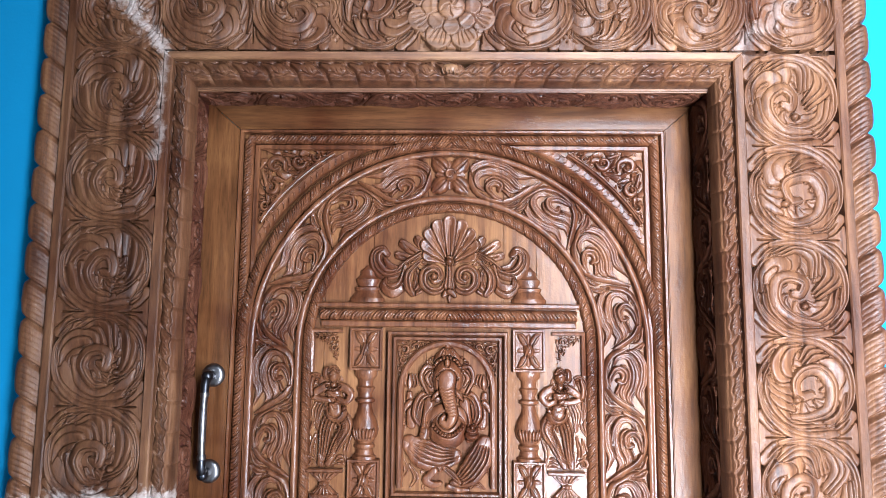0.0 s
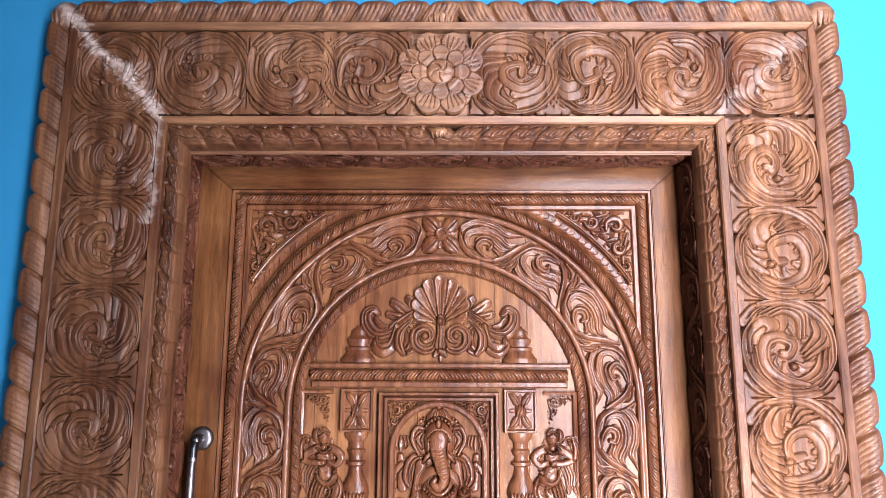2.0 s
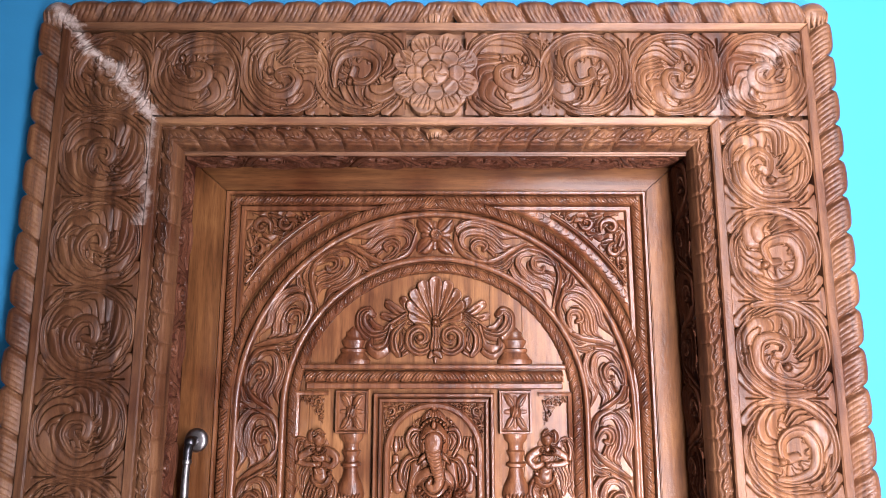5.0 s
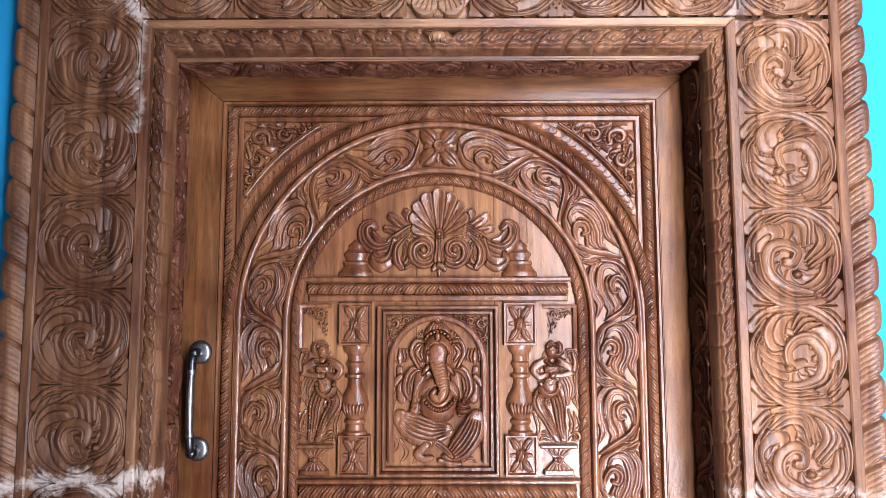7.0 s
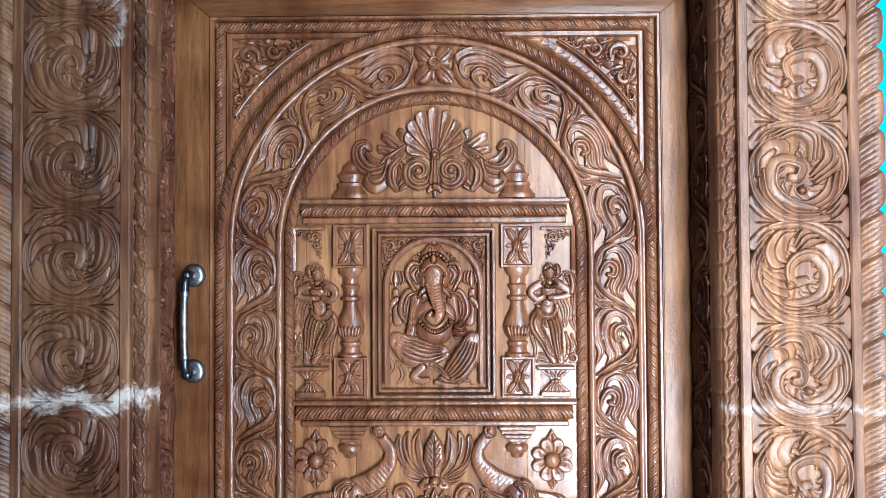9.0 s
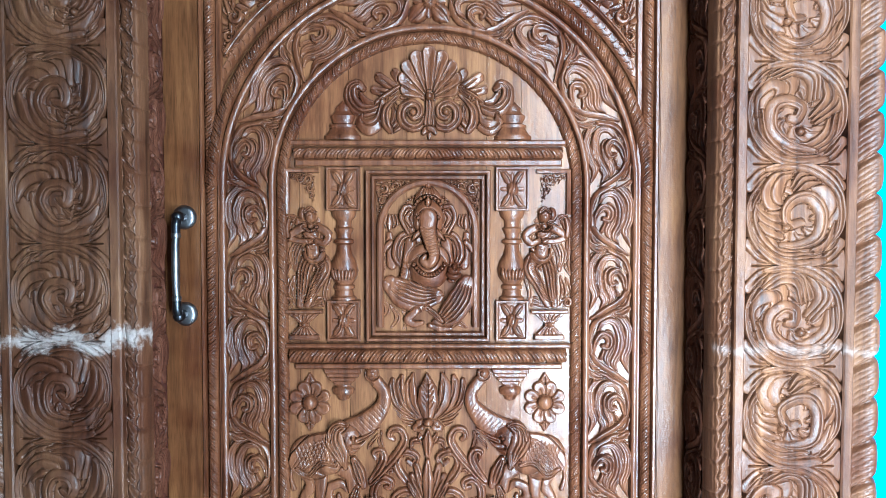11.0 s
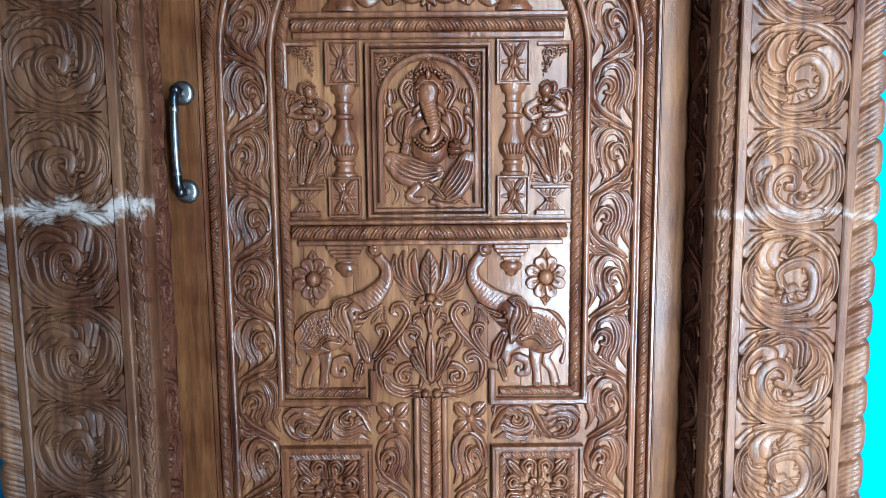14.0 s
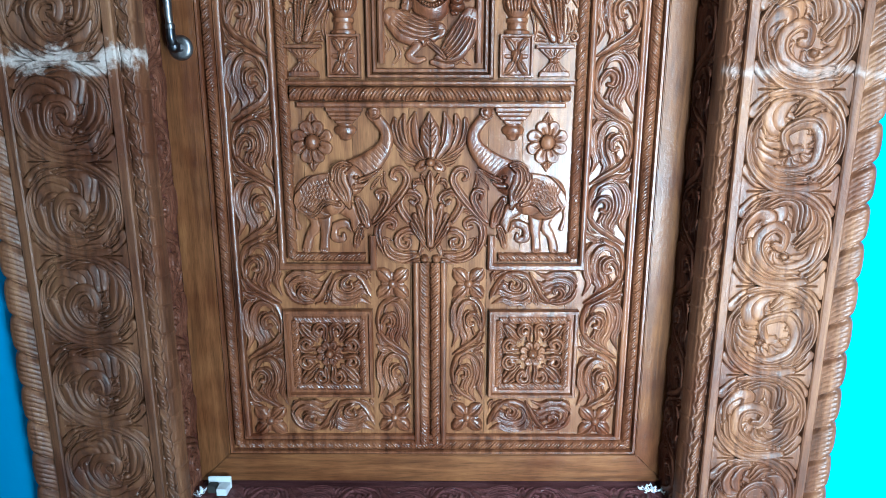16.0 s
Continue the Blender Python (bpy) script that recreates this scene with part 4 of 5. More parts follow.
def corner_leaves(name, size, h, step, seed):
    """Curls and tongues that fill the triangle below and beside a corner."""
    rnd = random.Random(seed)
    r = Relief(0, -size, size, 0, step, -0.0008)
    spots = ((0.20, 0.20, 0.165, 1), (0.50, 0.15, 0.125, -1), (0.15, 0.50, 0.125, -1), (0.74, 0.09, 0.085, 1), (0.09, 0.74, 0.085, 1), (0.90, 0.045, 0.045, -1), (0.045, 0.90, 0.045, -1))
    # tongues packed side by side over the whole triangle
    for a in np.arange(0.06, 0.95, 0.085):
        for b in np.arange(0.05, 0.95, 0.095):
            if a + b + 0.9 * a * b > 0.94:
                continue
            t = rnd.uniform(-0.9, 0.9) + (-0.4 if a > b else -1.2)
            q = size * 0.052
            x, y = (a + rnd.uniform(-0.02, 0.02)) * size, -(b + rnd.uniform(-0.02, 0.02)) * size
            r.leaf([(x, y), (x + q * math.cos(t), y + q * math.sin(t)), (x + 1.5 * q * math.cos(t + 0.8), y + 1.5 * q * math.sin(t + 0.8))], [q * 0.25, q * 0.5, q * 0.3], [h * 0.4, h * 0.7, h * 0.5], 0, (), 0.3, 10, 0.008, 0.0010)
    for a, b, k, way in spots:
        x, y, q = a * size, -b * size, k * size
        for g in range(5):
            t = way * (g * 1.15 + rnd.uniform(0, 0.4))
            r.leaf([(x + q * 0.5 * math.cos(t), y + q * 0.5 * math.sin(t)), (x + q * 1.05 * math.cos(t + 0.35 * way), y + q * 1.05 * math.sin(t + 0.35 * way)), (x + q * 1.42 * math.cos(t + 0.9 * way), y + q * 1.42 * math.sin(t + 0.9 * way))], [q * 0.16, q * 0.34, q * 0.14], [h * 0.7, h, h * 0.7], 0, (), 0.4, 14, 0.012, 0.0012)
    # stem that links the curls along both sides
    for a, b in (((0.30, 0.04), (0.92, 0.03)), ((0.04, 0.30), (0.03, 0.92))):
        m = ((a[0] + b[0]) / 2 + 0.08 * (a[1] > a[0]), (a[1] + b[1]) / 2 + 0.08 * (a[0] > a[1]))
        r.leaf([(p[0] * size, -p[1] * size) for p in (a, m, b)], [size * 0.02, size * 0.03, size * 0.012], [h * 0.8, h, h * 0.6], 0, (), 0, 20)
    for a, b, k, way in spots:
        r.curl(a * size, -b * size, k * size * 0.78, rnd.uniform(0, 6.28), way, 1.0, k * size * 0.25, h * 1.15, 0, (), ())
    return r.mesh(name)


spray = corner_leaves("corner_spray", 0.186, 0.014, 0.0012, 2)
for s in (-1, 1):
    carved("corner_spray", spray, "", Matrix.Translation((s * -0.458, BY, 1.966)) @ Matrix.Diagonal((s, 1, 1, 1)))

# palmette over the shrine
def S(x, y, s=1):
    """A point of the palmette, in steps of 0.436 mm from its axis and the cornice below."""
    return s * x * 0.000436, 1.603 + y * 0.000436


r = Relief(-0.20, 1.600, 0.20, 1.815, 0.0012)
for s in (-1, 1):
    # leaf lobes over the arm
    for a, b, c, w in (((60, 220), (120, 270), (175, 340), 0.0120), ((90, 215), (180, 265), (255, 318), 0.0125), ((130, 205), (215, 235), (280, 255), 0.0105)):
        r.leaf([S(*a, s), S(*b, s), S(*c, s)], [0.004, w, w * 0.9], [0.009, 0.013, 0.013], 0, (0.1,), 0.4 * s, 18)
    # arm that swings out, turns up and hooks inwards
    r.leaf([S(20, 205, s), S(120, 265, s), S(200, 225, s), S(270, 170, s), S(345, 155, s), S(395, 200, s), S(400, 260, s), S(365, 285, s), S(338, 262, s)], [0.004, 0.007, 0.010, 0.014, 0.017, 0.016, 0.013, 0.011, 0.008], [0.011, 0.013, 0.015, 0.016, 0.017, 0.017, 0.016, 0.015, 0.013], 0, (-0.15, 0.4), 0.35 * s, 70)
    r.leaf([S(290, 190, s), S(325, 200, s), S(350, 230, s)], [0.005, 0.008, 0.006], 0.013, 0, (), 0.3 * s, 12)
    # hook below it
    r.leaf([S(235, 195, s), S(245, 130, s), S(265, 85, s), S(310, 65, s), S(350, 90, s), S(345, 130, s)], [0.006, 0.010, 0.015, 0.019, 0.013, 0.003], [0.011, 0.014, 0.017, 0.018, 0.015, 0.008], 0, (-0.2,), 0.35 * s, 40)
    # crescents between, and the round scroll beside the axis
    for k, (a, b, c, d) in enumerate((((205, 215), (150, 150), (155, 80), (190, 48)), ((195, 200), (175, 140), (182, 92), (215, 62)), ((150, 235), (220, 160), (225, 90), (200, 45)))):
        r.leaf([S(*a, s), S(*b, s), S(*c, s), S(*d, s)], [0.003, 0.0085, 0.0105, 0.007], [0.009, 0.013, 0.015, 0.013], 0, (0.1,), -0.35 * s, 30)
    r.leaf([S(10, 190, s), S(12, 130, s), S(40, 75, s), S(95, 62, s), S(140, 100, s), S(138, 160, s), S(95, 190, s), S(55, 172, s), S(50, 130, s), S(80, 112, s), S(100, 135, s)], [0.004, 0.006, 0.0085, 0.0095, 0.010, 0.010, 0.0095, 0.0085, 0.0075, 0.007, 0.006], [0.012, 0.014, 0.015, 0.015, 0.016, 0.016, 0.016, 0.015, 0.015, 0.015, 0.013], 0.001, (0.0,), 0.25 * s, 90)
    r.dome(*S(84, 142, s), 0.008, 0.008, 0.017)
for i in (-4, 4, -3, 3, -2, 2, -1, 1, 0):
    # gouged ribs of the fan
    a = radians(90 + i * 17.5)
    L = (0.112, 0.106, 0.096, 0.082, 0.066)[abs(i)]
    o = Vector(S(0, 215))
    d = Vector((math.cos(a), math.sin(a)))
    r.leaf([o + d * 0.006, o + d * L * 0.5, o + d * (L - 0.014)], [0.004, 0.0115, 0.0160], [0.010, 0.014, 0.019], 0.0005 * (4 - abs(i)), (0.0,), 0, 16, 0.009, 0.0017, 0.005, 0.45, 0.0016)
r.leaf([S(0, 235), S(0, 150), S(0, 90), S(0, 8)], [0.008, 0.0075, 0.014, 0.003], [0.017, 0.015, 0.014, 0.008], 0, (-0.4, 0.4), 0, 20)
for s in (-1, 1):
    r.leaf([S(0, 60), S(18 * s, 52), S(30 * s, 36)], [0.006, 0.007, 0.005], 0.012, 0, (), 0, 10)
r.dome(*S(0, 222), 0.009, 0.009, 0.021)
carved("palmette", r)

# cornice of the shrine and its two stepped finials
c = Carve()
c.box(-0.312, 1.590, 0.304, 1.602, 0.016)
c.box(-0.300, 1.545, 0.296, 1.560, 0.010)
c.rope([(-0.300, 1.574), (-0.002, 1.574)], 0.0135, 0.025, 0.017, 0.003, -1, 3, -1)
c.rope([(-0.002, 1.574), (0.296, 1.574)], 0.0135, 0.025, 0.017, 0.003, 1, 3, -1)
carved("cornice", c)
c = Carve()
c.lathe(0, [(0.0, 0.041), (0.009, 0.041), (0.012, 0.037), (0.026, 0.027), (0.028, 0.030), (0.034, 0.030), (0.037, 0.021), (0.046, 0.026), (0.054, 0.028), (0.058, 0.022), (0.066, 0.017), (0.072, 0.018), (0.080, 0.009), (0.087, 0.002)], 0.5, 0.001, 14)
finial = c.mesh("finial")
for u in (-0.193, 0.186):
    carved("finial", finial, "", pose(u, BY, 1.603))

# pillars with carved blocks
SHAFT = [(0.000, 0.028), (0.006, 0.028), (0.010, 0.022), (0.022, 0.020), (0.026, 0.024), (0.032, 0.024), (0.036, 0.019), (0.040, 0.022), (0.050, 0.029), (0.066, 0.033), (0.084, 0.029), (0.104, 0.019), (0.118, 0.016), (0.124, 0.016), (0.128, 0.023), (0.134, 0.023), (0.138, 0.016), (0.146, 0.016), (0.154, 0.020), (0.160, 0.022), (0.164, 0.017), (0.178, 0.018), (0.186, 0.026), (0.196, 0.028), (0.200, 0.028)]


def flower_block(w, h):
    c = Carve()
    c.box(-w, -h, w, h, 0.009, 0, 0.002)
    c.band([(-w, -h), (w, -h), (w, h), (-w, h)], [(0.0005, 0.009), (0.0015, 0.016), (0.005, 0.016), (0.008, 0.009)], True)
    for sx in (-1, 1):
        for sz in (-1, 1):
            c.leaf((sx * 0.004, sz * 0.006), (sx * (w - 0.009), sz * (h - 0.010)), 0.12 * sx * sz, 0.010, 0.010, 0.008, "vein")
        c.leaf((0, sx * 0.012), (0, sx * (h - 0.010)), 0, 0.007, 0.008, 0.008, "gouge")
        c.leaf((sx * 0.008, 0), (sx * (w - 0.009), 0), 0, 0.006, 0.007, 0.008, "gouge")
    c.dome(0, 0, 0.014, 0.018, 0.012, 0.009, 0.3)
    for k in (-0.006, 0, 0.006):
        c.stroke([(k - 0.004, -0.014), (k, 0), (k + 0.004, 0.014)], [0.001, 0.0028, 0.001], [0.002, 0.005, 0.002], 0.018, "round", 6, 4)
    return c.mesh("flower_block")


cap_block, base_block = flower_block(0.038, 0.049), flower_block(0.037, 0.046)
c = Carve()
c.lathe(0, SHAFT, 0.75)
for i in range(7):
    a = -0.9 + 0.3 * i
    c.leaf((0.022 * math.sin(a), 0.046), (0.031 * math.sin(a), 0.072), 0, 0.0045, 0.006, 0.012 + 0.012 * math.cos(a), "round")
shaft_mesh = c.mesh("shaft")
for u in (-0.192, 0.185):
    p = part("pillar", shaft_mesh, LEAF, panel, "", pose(u, BY, 1.246))
    part("capital_block", cap_block, LEAF, p, "", pose(u, BY, 1.494))
    part("base_block", base_block, LEAF, p, "", pose(u, BY, 1.200))

# niche
c = Carve()
for d, h in ((0.0, 0.014), (0.012, 0.008)):
    q = [(-0.142 + d, 1.153 + d), (0.136 - d, 1.153 + d), (0.136 - d, 1.536 - d), (-0.142 + d, 1.536 - d)]
    c.band(q, [(0.0, -0.006), (0.0, h), (0.002, h + 0.003), (0.007, h + 0.003), (0.010, h - 0.003), (0.010, -0.006)], True)
carved("niche_frame", c)
c = Carve()
NU, NR = -0.003, 0.106
path = [(NU + NR, 1.185)] + arc(NR, 0, 180, 30, NU, 1.402) + [(NU - NR, 1.185)]
c.band(path, [(-0.008, -0.006), (-0.008, 0.010), (-0.004, 0.014), (0.003, 0.014), (0.007, 0.010), (0.007, -0.006)])
carved("niche_arch", c)
niche_leaves = corner_leaves("niche_corner", 0.088, 0.009, 0.0011, 5)
for s in (-1, 1):
    carved("niche_corner", niche_leaves, "", Matrix.Translation((NU - s * 0.1165, BY, 1.5140)) @ Matrix.Diagonal((s, 1, 1, 1)))

# seated elephant-headed deity, one plain relief
r = Relief(-0.108, 0.000, 0.108, 0.340, 0.0011)


def G(x, y):
    """A point of the relief, in steps of 0.456 mm from the foot of its axis."""
    return x * 0.000456, y * 0.000456


def tongue(r, place, pts, w, h, base=0.0, lines=(), lean=0.0, fat=1.0):
    """A leaf through points of a drawing; w in steps of the drawing."""
    one = abs(place(1, 0)[0] - place(0, 0)[0])
    r.leaf([place(*p) for p in pts], [k * one * fat for k in w], np.array(h) * 0.84, base * 0.84, lines, lean, 9 * (len(pts) - 1))


# low foliage at the foot and the sides
for pts in (((-230, 60), (-200, 110), (-235, 180)), ((-180, 20), (-150, 70), (-185, 130)), ((-120, 15), (-100, 60), (-125, 100)), ((225, 70), (205, 130), (235, 200)), ((180, 20), (150, 70), (195, 130)), ((225, 190), (200, 240), (228, 300)), ((-215, 210), (-235, 270), (-205, 330)), ((120, 20), (150, 40), (190, 20)), ((-220, 330), (-195, 390), (-225, 440)), ((222, 320), (200, 370), (226, 430))):
    tongue(r, G, pts, (6, 17, 7), [0.005, 0.009, 0.006], 0, (0.0,), 0.3)
# halo with its beaded rim
tongue(r, G, arc(138, -8, 188, 18, 0, 545), (9, 9), 0.008, 0)
for k in range(25):
    a = radians(-5 + 190 * k / 24)
    r.dome(*G(138 * math.cos(a), 545 + 138 * math.sin(a)), 0.0036, 0.0036, 0.004, 0.007)
tongue(r, G, arc(112, 0, 180, 18, 0, 545), (6, 6), 0.007, 0)
# hind arms that hold lotus buds
for s in (-1, 1):
    tongue(r, G, ((s * 130, 440), (s * 165, 380), (s * 178, 330), (s * 186, 420), (s * 190, 480)), (30, 26, 24, 20, 16), [0.011, 0.014, 0.015, 0.013, 0.012])
    tongue(r, G, ((s * 186, 440), (s * 205, 420), (s * 214, 398)), (14, 15, 8), 0.013)
    for k in (-2, 2, -1, 1, 0):
        tongue(r, G, ((s * 188, 505), (s * 188 + 16 * k, 535), (s * 188 + 15 * k, 575)), (8, 15, 5), [0.009, 0.012, 0.009], 0.0015 - 0.0004 * abs(k), (), 0.2)
# shawl over the shoulders, chest and belly
for s in (-1, 1):
    tongue(r, G, ((s * 60, 470), (s * 118, 450), (s * 138, 380), (s * 112, 320)), (36, 42, 40, 22), [0.014, 0.019, 0.020, 0.015], 0.001, (-0.4, 0.0, 0.4), 0.3 * s)
    tongue(r, G, ((s * 88, 440), (s * 100, 350), (s * 118, 270), (s * (150 if s < 0 else 110), 255)), (26, 26, 24, 14), [0.017, 0.021, 0.021, 0.016], 0.001)
r.dome(*G(0, 350), 0.047, 0.040, 0.018)
r.dome(*G(4, 300), 0.043, 0.042, 0.028, 0, 0, 0.006, 0.8)
# folded leg with its drapery, and the hanging leg
tongue(r, G, ((40, 175), (-40, 165), (-120, 190), (-185, 235)), (38, 68, 74, 44), [0.018, 0.024, 0.027, 0.018], 0.002, (-0.75, -0.5, -0.22, 0.1, 0.42), 0.3)
tongue(r, G, ((190, 235), (165, 165), (110, 90), (40, 40)), (46, 66, 62, 26), [0.019, 0.026, 0.024, 0.014], 0.003, (-0.7, -0.42, -0.12, 0.18, 0.5), -0.25)
tongue(r, G, ((-60, 105), (-100, 60), (-70, 38), (-30, 44)), (20, 22, 18, 12), 0.014)
tongue(r, G, ((-10, 120), (30, 90), (70, 50)), (12, 16, 8), 0.014, 0, (0.0,))
tongue(r, G, ((10, 30), (60, 14), (110, 16)), (14, 16, 10), 0.013)
# ears
for s in (-1, 1):
    r.dome(*G(s * 92, 560), 0.023, 0.035, 0.012, 0.001, -s * 0.10)
    tongue(r, G, ((s * 62, 612), (s * 112, 615), (s * 132, 560), (s * 98, 486)), (7, 10, 10, 6), [0.006, 0.008, 0.008, 0.006], 0.010)
    tongue(r, G, ((s * 86, 590), (s * 104, 560), (s * 84, 520)), (6, 10, 5), 0.004, 0.012)
# crown, brow, head
r.dome(*G(0, 625), 0.032, 0.042, 0.019, 0.001, 0, 0.008, 0.6)
r.dome(*G(0, 555), 0.034, 0.044, 0.029, 0.001, 0, 0.006, 0.7)
for k in range(-2, 3):
    r.groove([G(k * 17, 650), G(k * 15, 680), G(k * 7, 712)], 0.004, 0.0013)
tongue(r, G, arc(66, 25, 155, 10, 0, 600), (6, 6), 0.006, 0.021)
for k in range(-3, 4):
    r.dome(*G(k * 17, 664 - 2.4 * k * k), 0.0036, 0.0036, 0.006, 0.020)
r.dome(*G(0, 640), 0.0055, 0.009, 0.007, 0.024)
r.dome(*G(0, 722), 0.008, 0.007, 0.015)
for s in (-1, 1):
    r.dome(*G(s * 40, 562), 0.0068, 0.0045, 0.006, 0.024)
    r.groove([G(s * 26, 580), G(s * 42, 588), G(s * 58, 576)], 0.0035, 0.0013)
    tongue(r, G, ((s * 34, 500), (s * 62, 474), (s * 78, 452)), (12, 11, 4), [0.016, 0.018, 0.012], 0.004)
# trunk, ringed, with its curl to one side
tongue(r, G, ((0, 560), (-2, 510), (8, 460), (20, 410), (24, 365), (2, 338), (-24, 352), (-14, 376)), (46, 40, 34, 30, 28, 25, 20, 10), [0.020, 0.024, 0.027, 0.029, 0.029, 0.027, 0.025, 0.020], 0.007)
for k in range(9):
    x, y = (-2 + 3.0 * k, 512 - 16 * k)
    r.groove([G(x - 34 + k, y + 6), G(x, y - 5), G(x + 34 - k, y + 6)], 0.0030, 0.0013)
# necklace and armlets
for k in range(-6, 7):
    r.dome(*G(6 + k * 12.5, 283 + 1.35 * k * k), 0.0040, 0.0040, 0.007, 0.026)
for s in (-1, 1):
    for k in range(3):
        r.groove([G(s * (96 + 8 * k), 345 - 26 * k), G(s * (112 + 4 * k), 340 - 26 * k), G(s * (128 + 4 * k), 348 - 26 * k)], 0.003, 0.0014)
# bowl of sweets in the hand
r.dome(*G(128, 283), 0.017, 0.012, 0.025, 0.003)
r.dome(*G(128, 306), 0.0145, 0.009, 0.026, 0.003)
r.dome(*G(128, 322), 0.006, 0.007, 0.026, 0.002)
carved("deity_relief", r, "seated elephant-headed deity carved in plain relief", pose(NU, BY, 1.174))


# standing attendants, one plain relief each
def A(x, y):
    """A point of the figure, in steps of 0.502 mm from the foot of its axis."""
    return x * 0.000502, y * 0.000502


def side_figure():
    r = Relief(-0.058, -0.002, 0.064, 0.232, 0.0011)
    # plants at the foot and the cloth behind
    for pts in (((-60, 5), (-85, 60), (-70, 130)), ((-40, 10), (-60, 70), (-45, 140)), ((30, 4), (60, 20), (85, 10)), ((40, 20), (66, 36), (92, 40)), ((-90, 10), (-80, 40), (-95, 70)), ((-85, 250), (-70, 200), (-88, 150))):
        tongue(r, A, pts, (6, 17, 7), [0.006, 0.011, 0.007], 0, (0.0,), 0.3)
    r.curl(*A(-74, 24), 0.011, 0.6, 1, 1.1, 0.0046, 0.010, 0, (), ())
    tongue(r, A, ((-20, 385), (-62, 395), (-84, 340), (-86, 270), (-60, 210)), (18, 24, 24, 20, 8), [0.010, 0.013, 0.012, 0.011, 0.007], 0, (-0.5, 0.0, 0.5), 0.2)
    # chiselled cloth between body and arms
    tongue(r, A, ((40, 200), (30, 290), (18, 372)), (40, 62, 58), 0.008, 0, (-0.7, -0.4, -0.1, 0.2, 0.5, 0.8), 0.2)
    tongue(r, A, ((-20, 300), (-46, 240), (-40, 170)), (24, 26, 10), 0.008, 0, (-0.5, 0.0, 0.5), 0.2)
    tongue(r, A, ((96, 235), (112, 160), (92, 70), (100, 16)), (8, 14, 12, 8), 0.008, 0, (0.0,), 0.2)
    # far leg, near leg with slanted folds, hips
    tongue(r, A, ((22, 235), (0, 165), (-8, 90), (-18, 14)), (28, 30, 24, 18), [0.014, 0.017, 0.015, 0.012], 0, (-0.5, 0.0, 0.5))
    tongue(r, A, ((56, 235), (92, 180), (52, 100), (14, 14)), (36, 34, 26, 15), [0.018, 0.022, 0.020, 0.014], 0.002, (-0.55, 0.5))
    for k in range(14):
        x, y = 88 - 5.5 * k, 215 - 14 * k
        r.groove([A(x - 36, y - 18), A(x - 4, y), A(x + 28, y + 22)], 0.0034, 0.0010)
        r.groove([A(x - 92, y + 12), A(x - 72, y), A(x - 52, y - 16)], 0.0026, 0.0010)
    r.dome(*A(46, 238), 0.025, 0.021, 0.022)
    tongue(r, A, ((4, 262), (44, 246), (86, 262)), (7, 8, 7), 0.006, 0.018, (0.0,))
    # body, arms, head
    tongue(r, A, ((42, 250), (36, 300), (30, 350), (30, 375)), (30, 26, 40, 20), [0.018, 0.019, 0.021, 0.015], 0.002)
    tongue(r, A, ((64, 360), (98, 342), (112, 318), (90, 290), (56, 300)), (18, 19, 17, 15, 12), [0.014, 0.016, 0.016, 0.016, 0.014], 0.002)
    tongue(r, A, ((0, 360), (-34, 342), (-62, 318), (-24, 300), (30, 298)), (18, 18, 16, 14, 12), [0.014, 0.016, 0.016, 0.017, 0.017], 0.003)
    tongue(r, A, ((-70, 322), (-74, 360), (-64, 396)), (10, 9, 6), 0.015)
    for k in range(-3, 4):
        r.dome(*A(31 + k * 9, 345 + 1.8 * k * k), 0.0026, 0.0026, 0.005, 0.020)
    for k in range(5):
        r.groove([A(2 + 4 * k, 366 - 20 * k), A(34, 348 - 22 * k), A(62 - 2 * k, 340 - 20 * k)], 0.0022, 0.0012)
    tongue(r, A, ((30, 365), (31, 392)), (13, 12), 0.016)
    r.dome(*A(-4, 420), 0.0105, 0.0150, 0.014)
    r.dome(*A(30, 412), 0.0135, 0.0170, 0.022)
    tongue(r, A, ((8, 428), (28, 446), (52, 428)), (6, 9, 6), 0.006, 0.016, (0.0,))
    r.groove([A(22, 412), A(30, 416), A(38, 412)], 0.003, 0.0012)
    return r.mesh("side_figure")


fig = side_figure()
for u, s in ((-0.281, 1), (0.272, -1)):
    carved("side_figure", fig, "standing attendant carved in plain relief", Matrix.Translation((u, BY, 1.228)) @ Matrix.Diagonal((s, 1, 1, 1)))

# bracketed boxes over the figures and stands below them
c = Carve()
c.band([(-0.038, -0.10), (-0.038, 0.0), (0.038, 0.0)][::-1], [(0, -0.006), (0, 0.011), (0.003, 0.013), (0.008, 0.011), (0.010, -0.006)])
bracket = c.mesh("corner_bracket")
bracket_leaves = corner_leaves("bracket_leaves", 0.068, 0.010, 0.0011, 8)
for u, v, s in ((-0.284, 1.540, 1), (0.277, 1.538, -1)):
    b = carved("corner_bracket", bracket, "", Matrix.Translation((u, BY, v)) @ Matrix.Diagonal((s, 1, 1, 1)))
    part("bracket_leaves", bracket_leaves, LEAF, panel, "", Matrix.Translation((u + s * 0.028, BY, v - 0.010)) @ Matrix.Diagonal((-s, 1, 1, 1)))
c = Carve()
for v0, v1, w0, w1, h in ((0.0, 0.012, 0.034, 0.032, 0.014), (0.012, 0.032, 0.030, 0.010, 0.011), (0.032, 0.038, 0.011, 0.011, 0.014), (0.038, 0.060, 0.011, 0.036, 0.012), (0.060, 0.068, 0.042, 0.042, 0.016)):
    c.plate([(-w0, v0), (w0, v0), (w1, v1), (-w1, v1)], h, 0, 0.002)
c.dome(0, 0.035, 0.010, 0.010, 0.018)
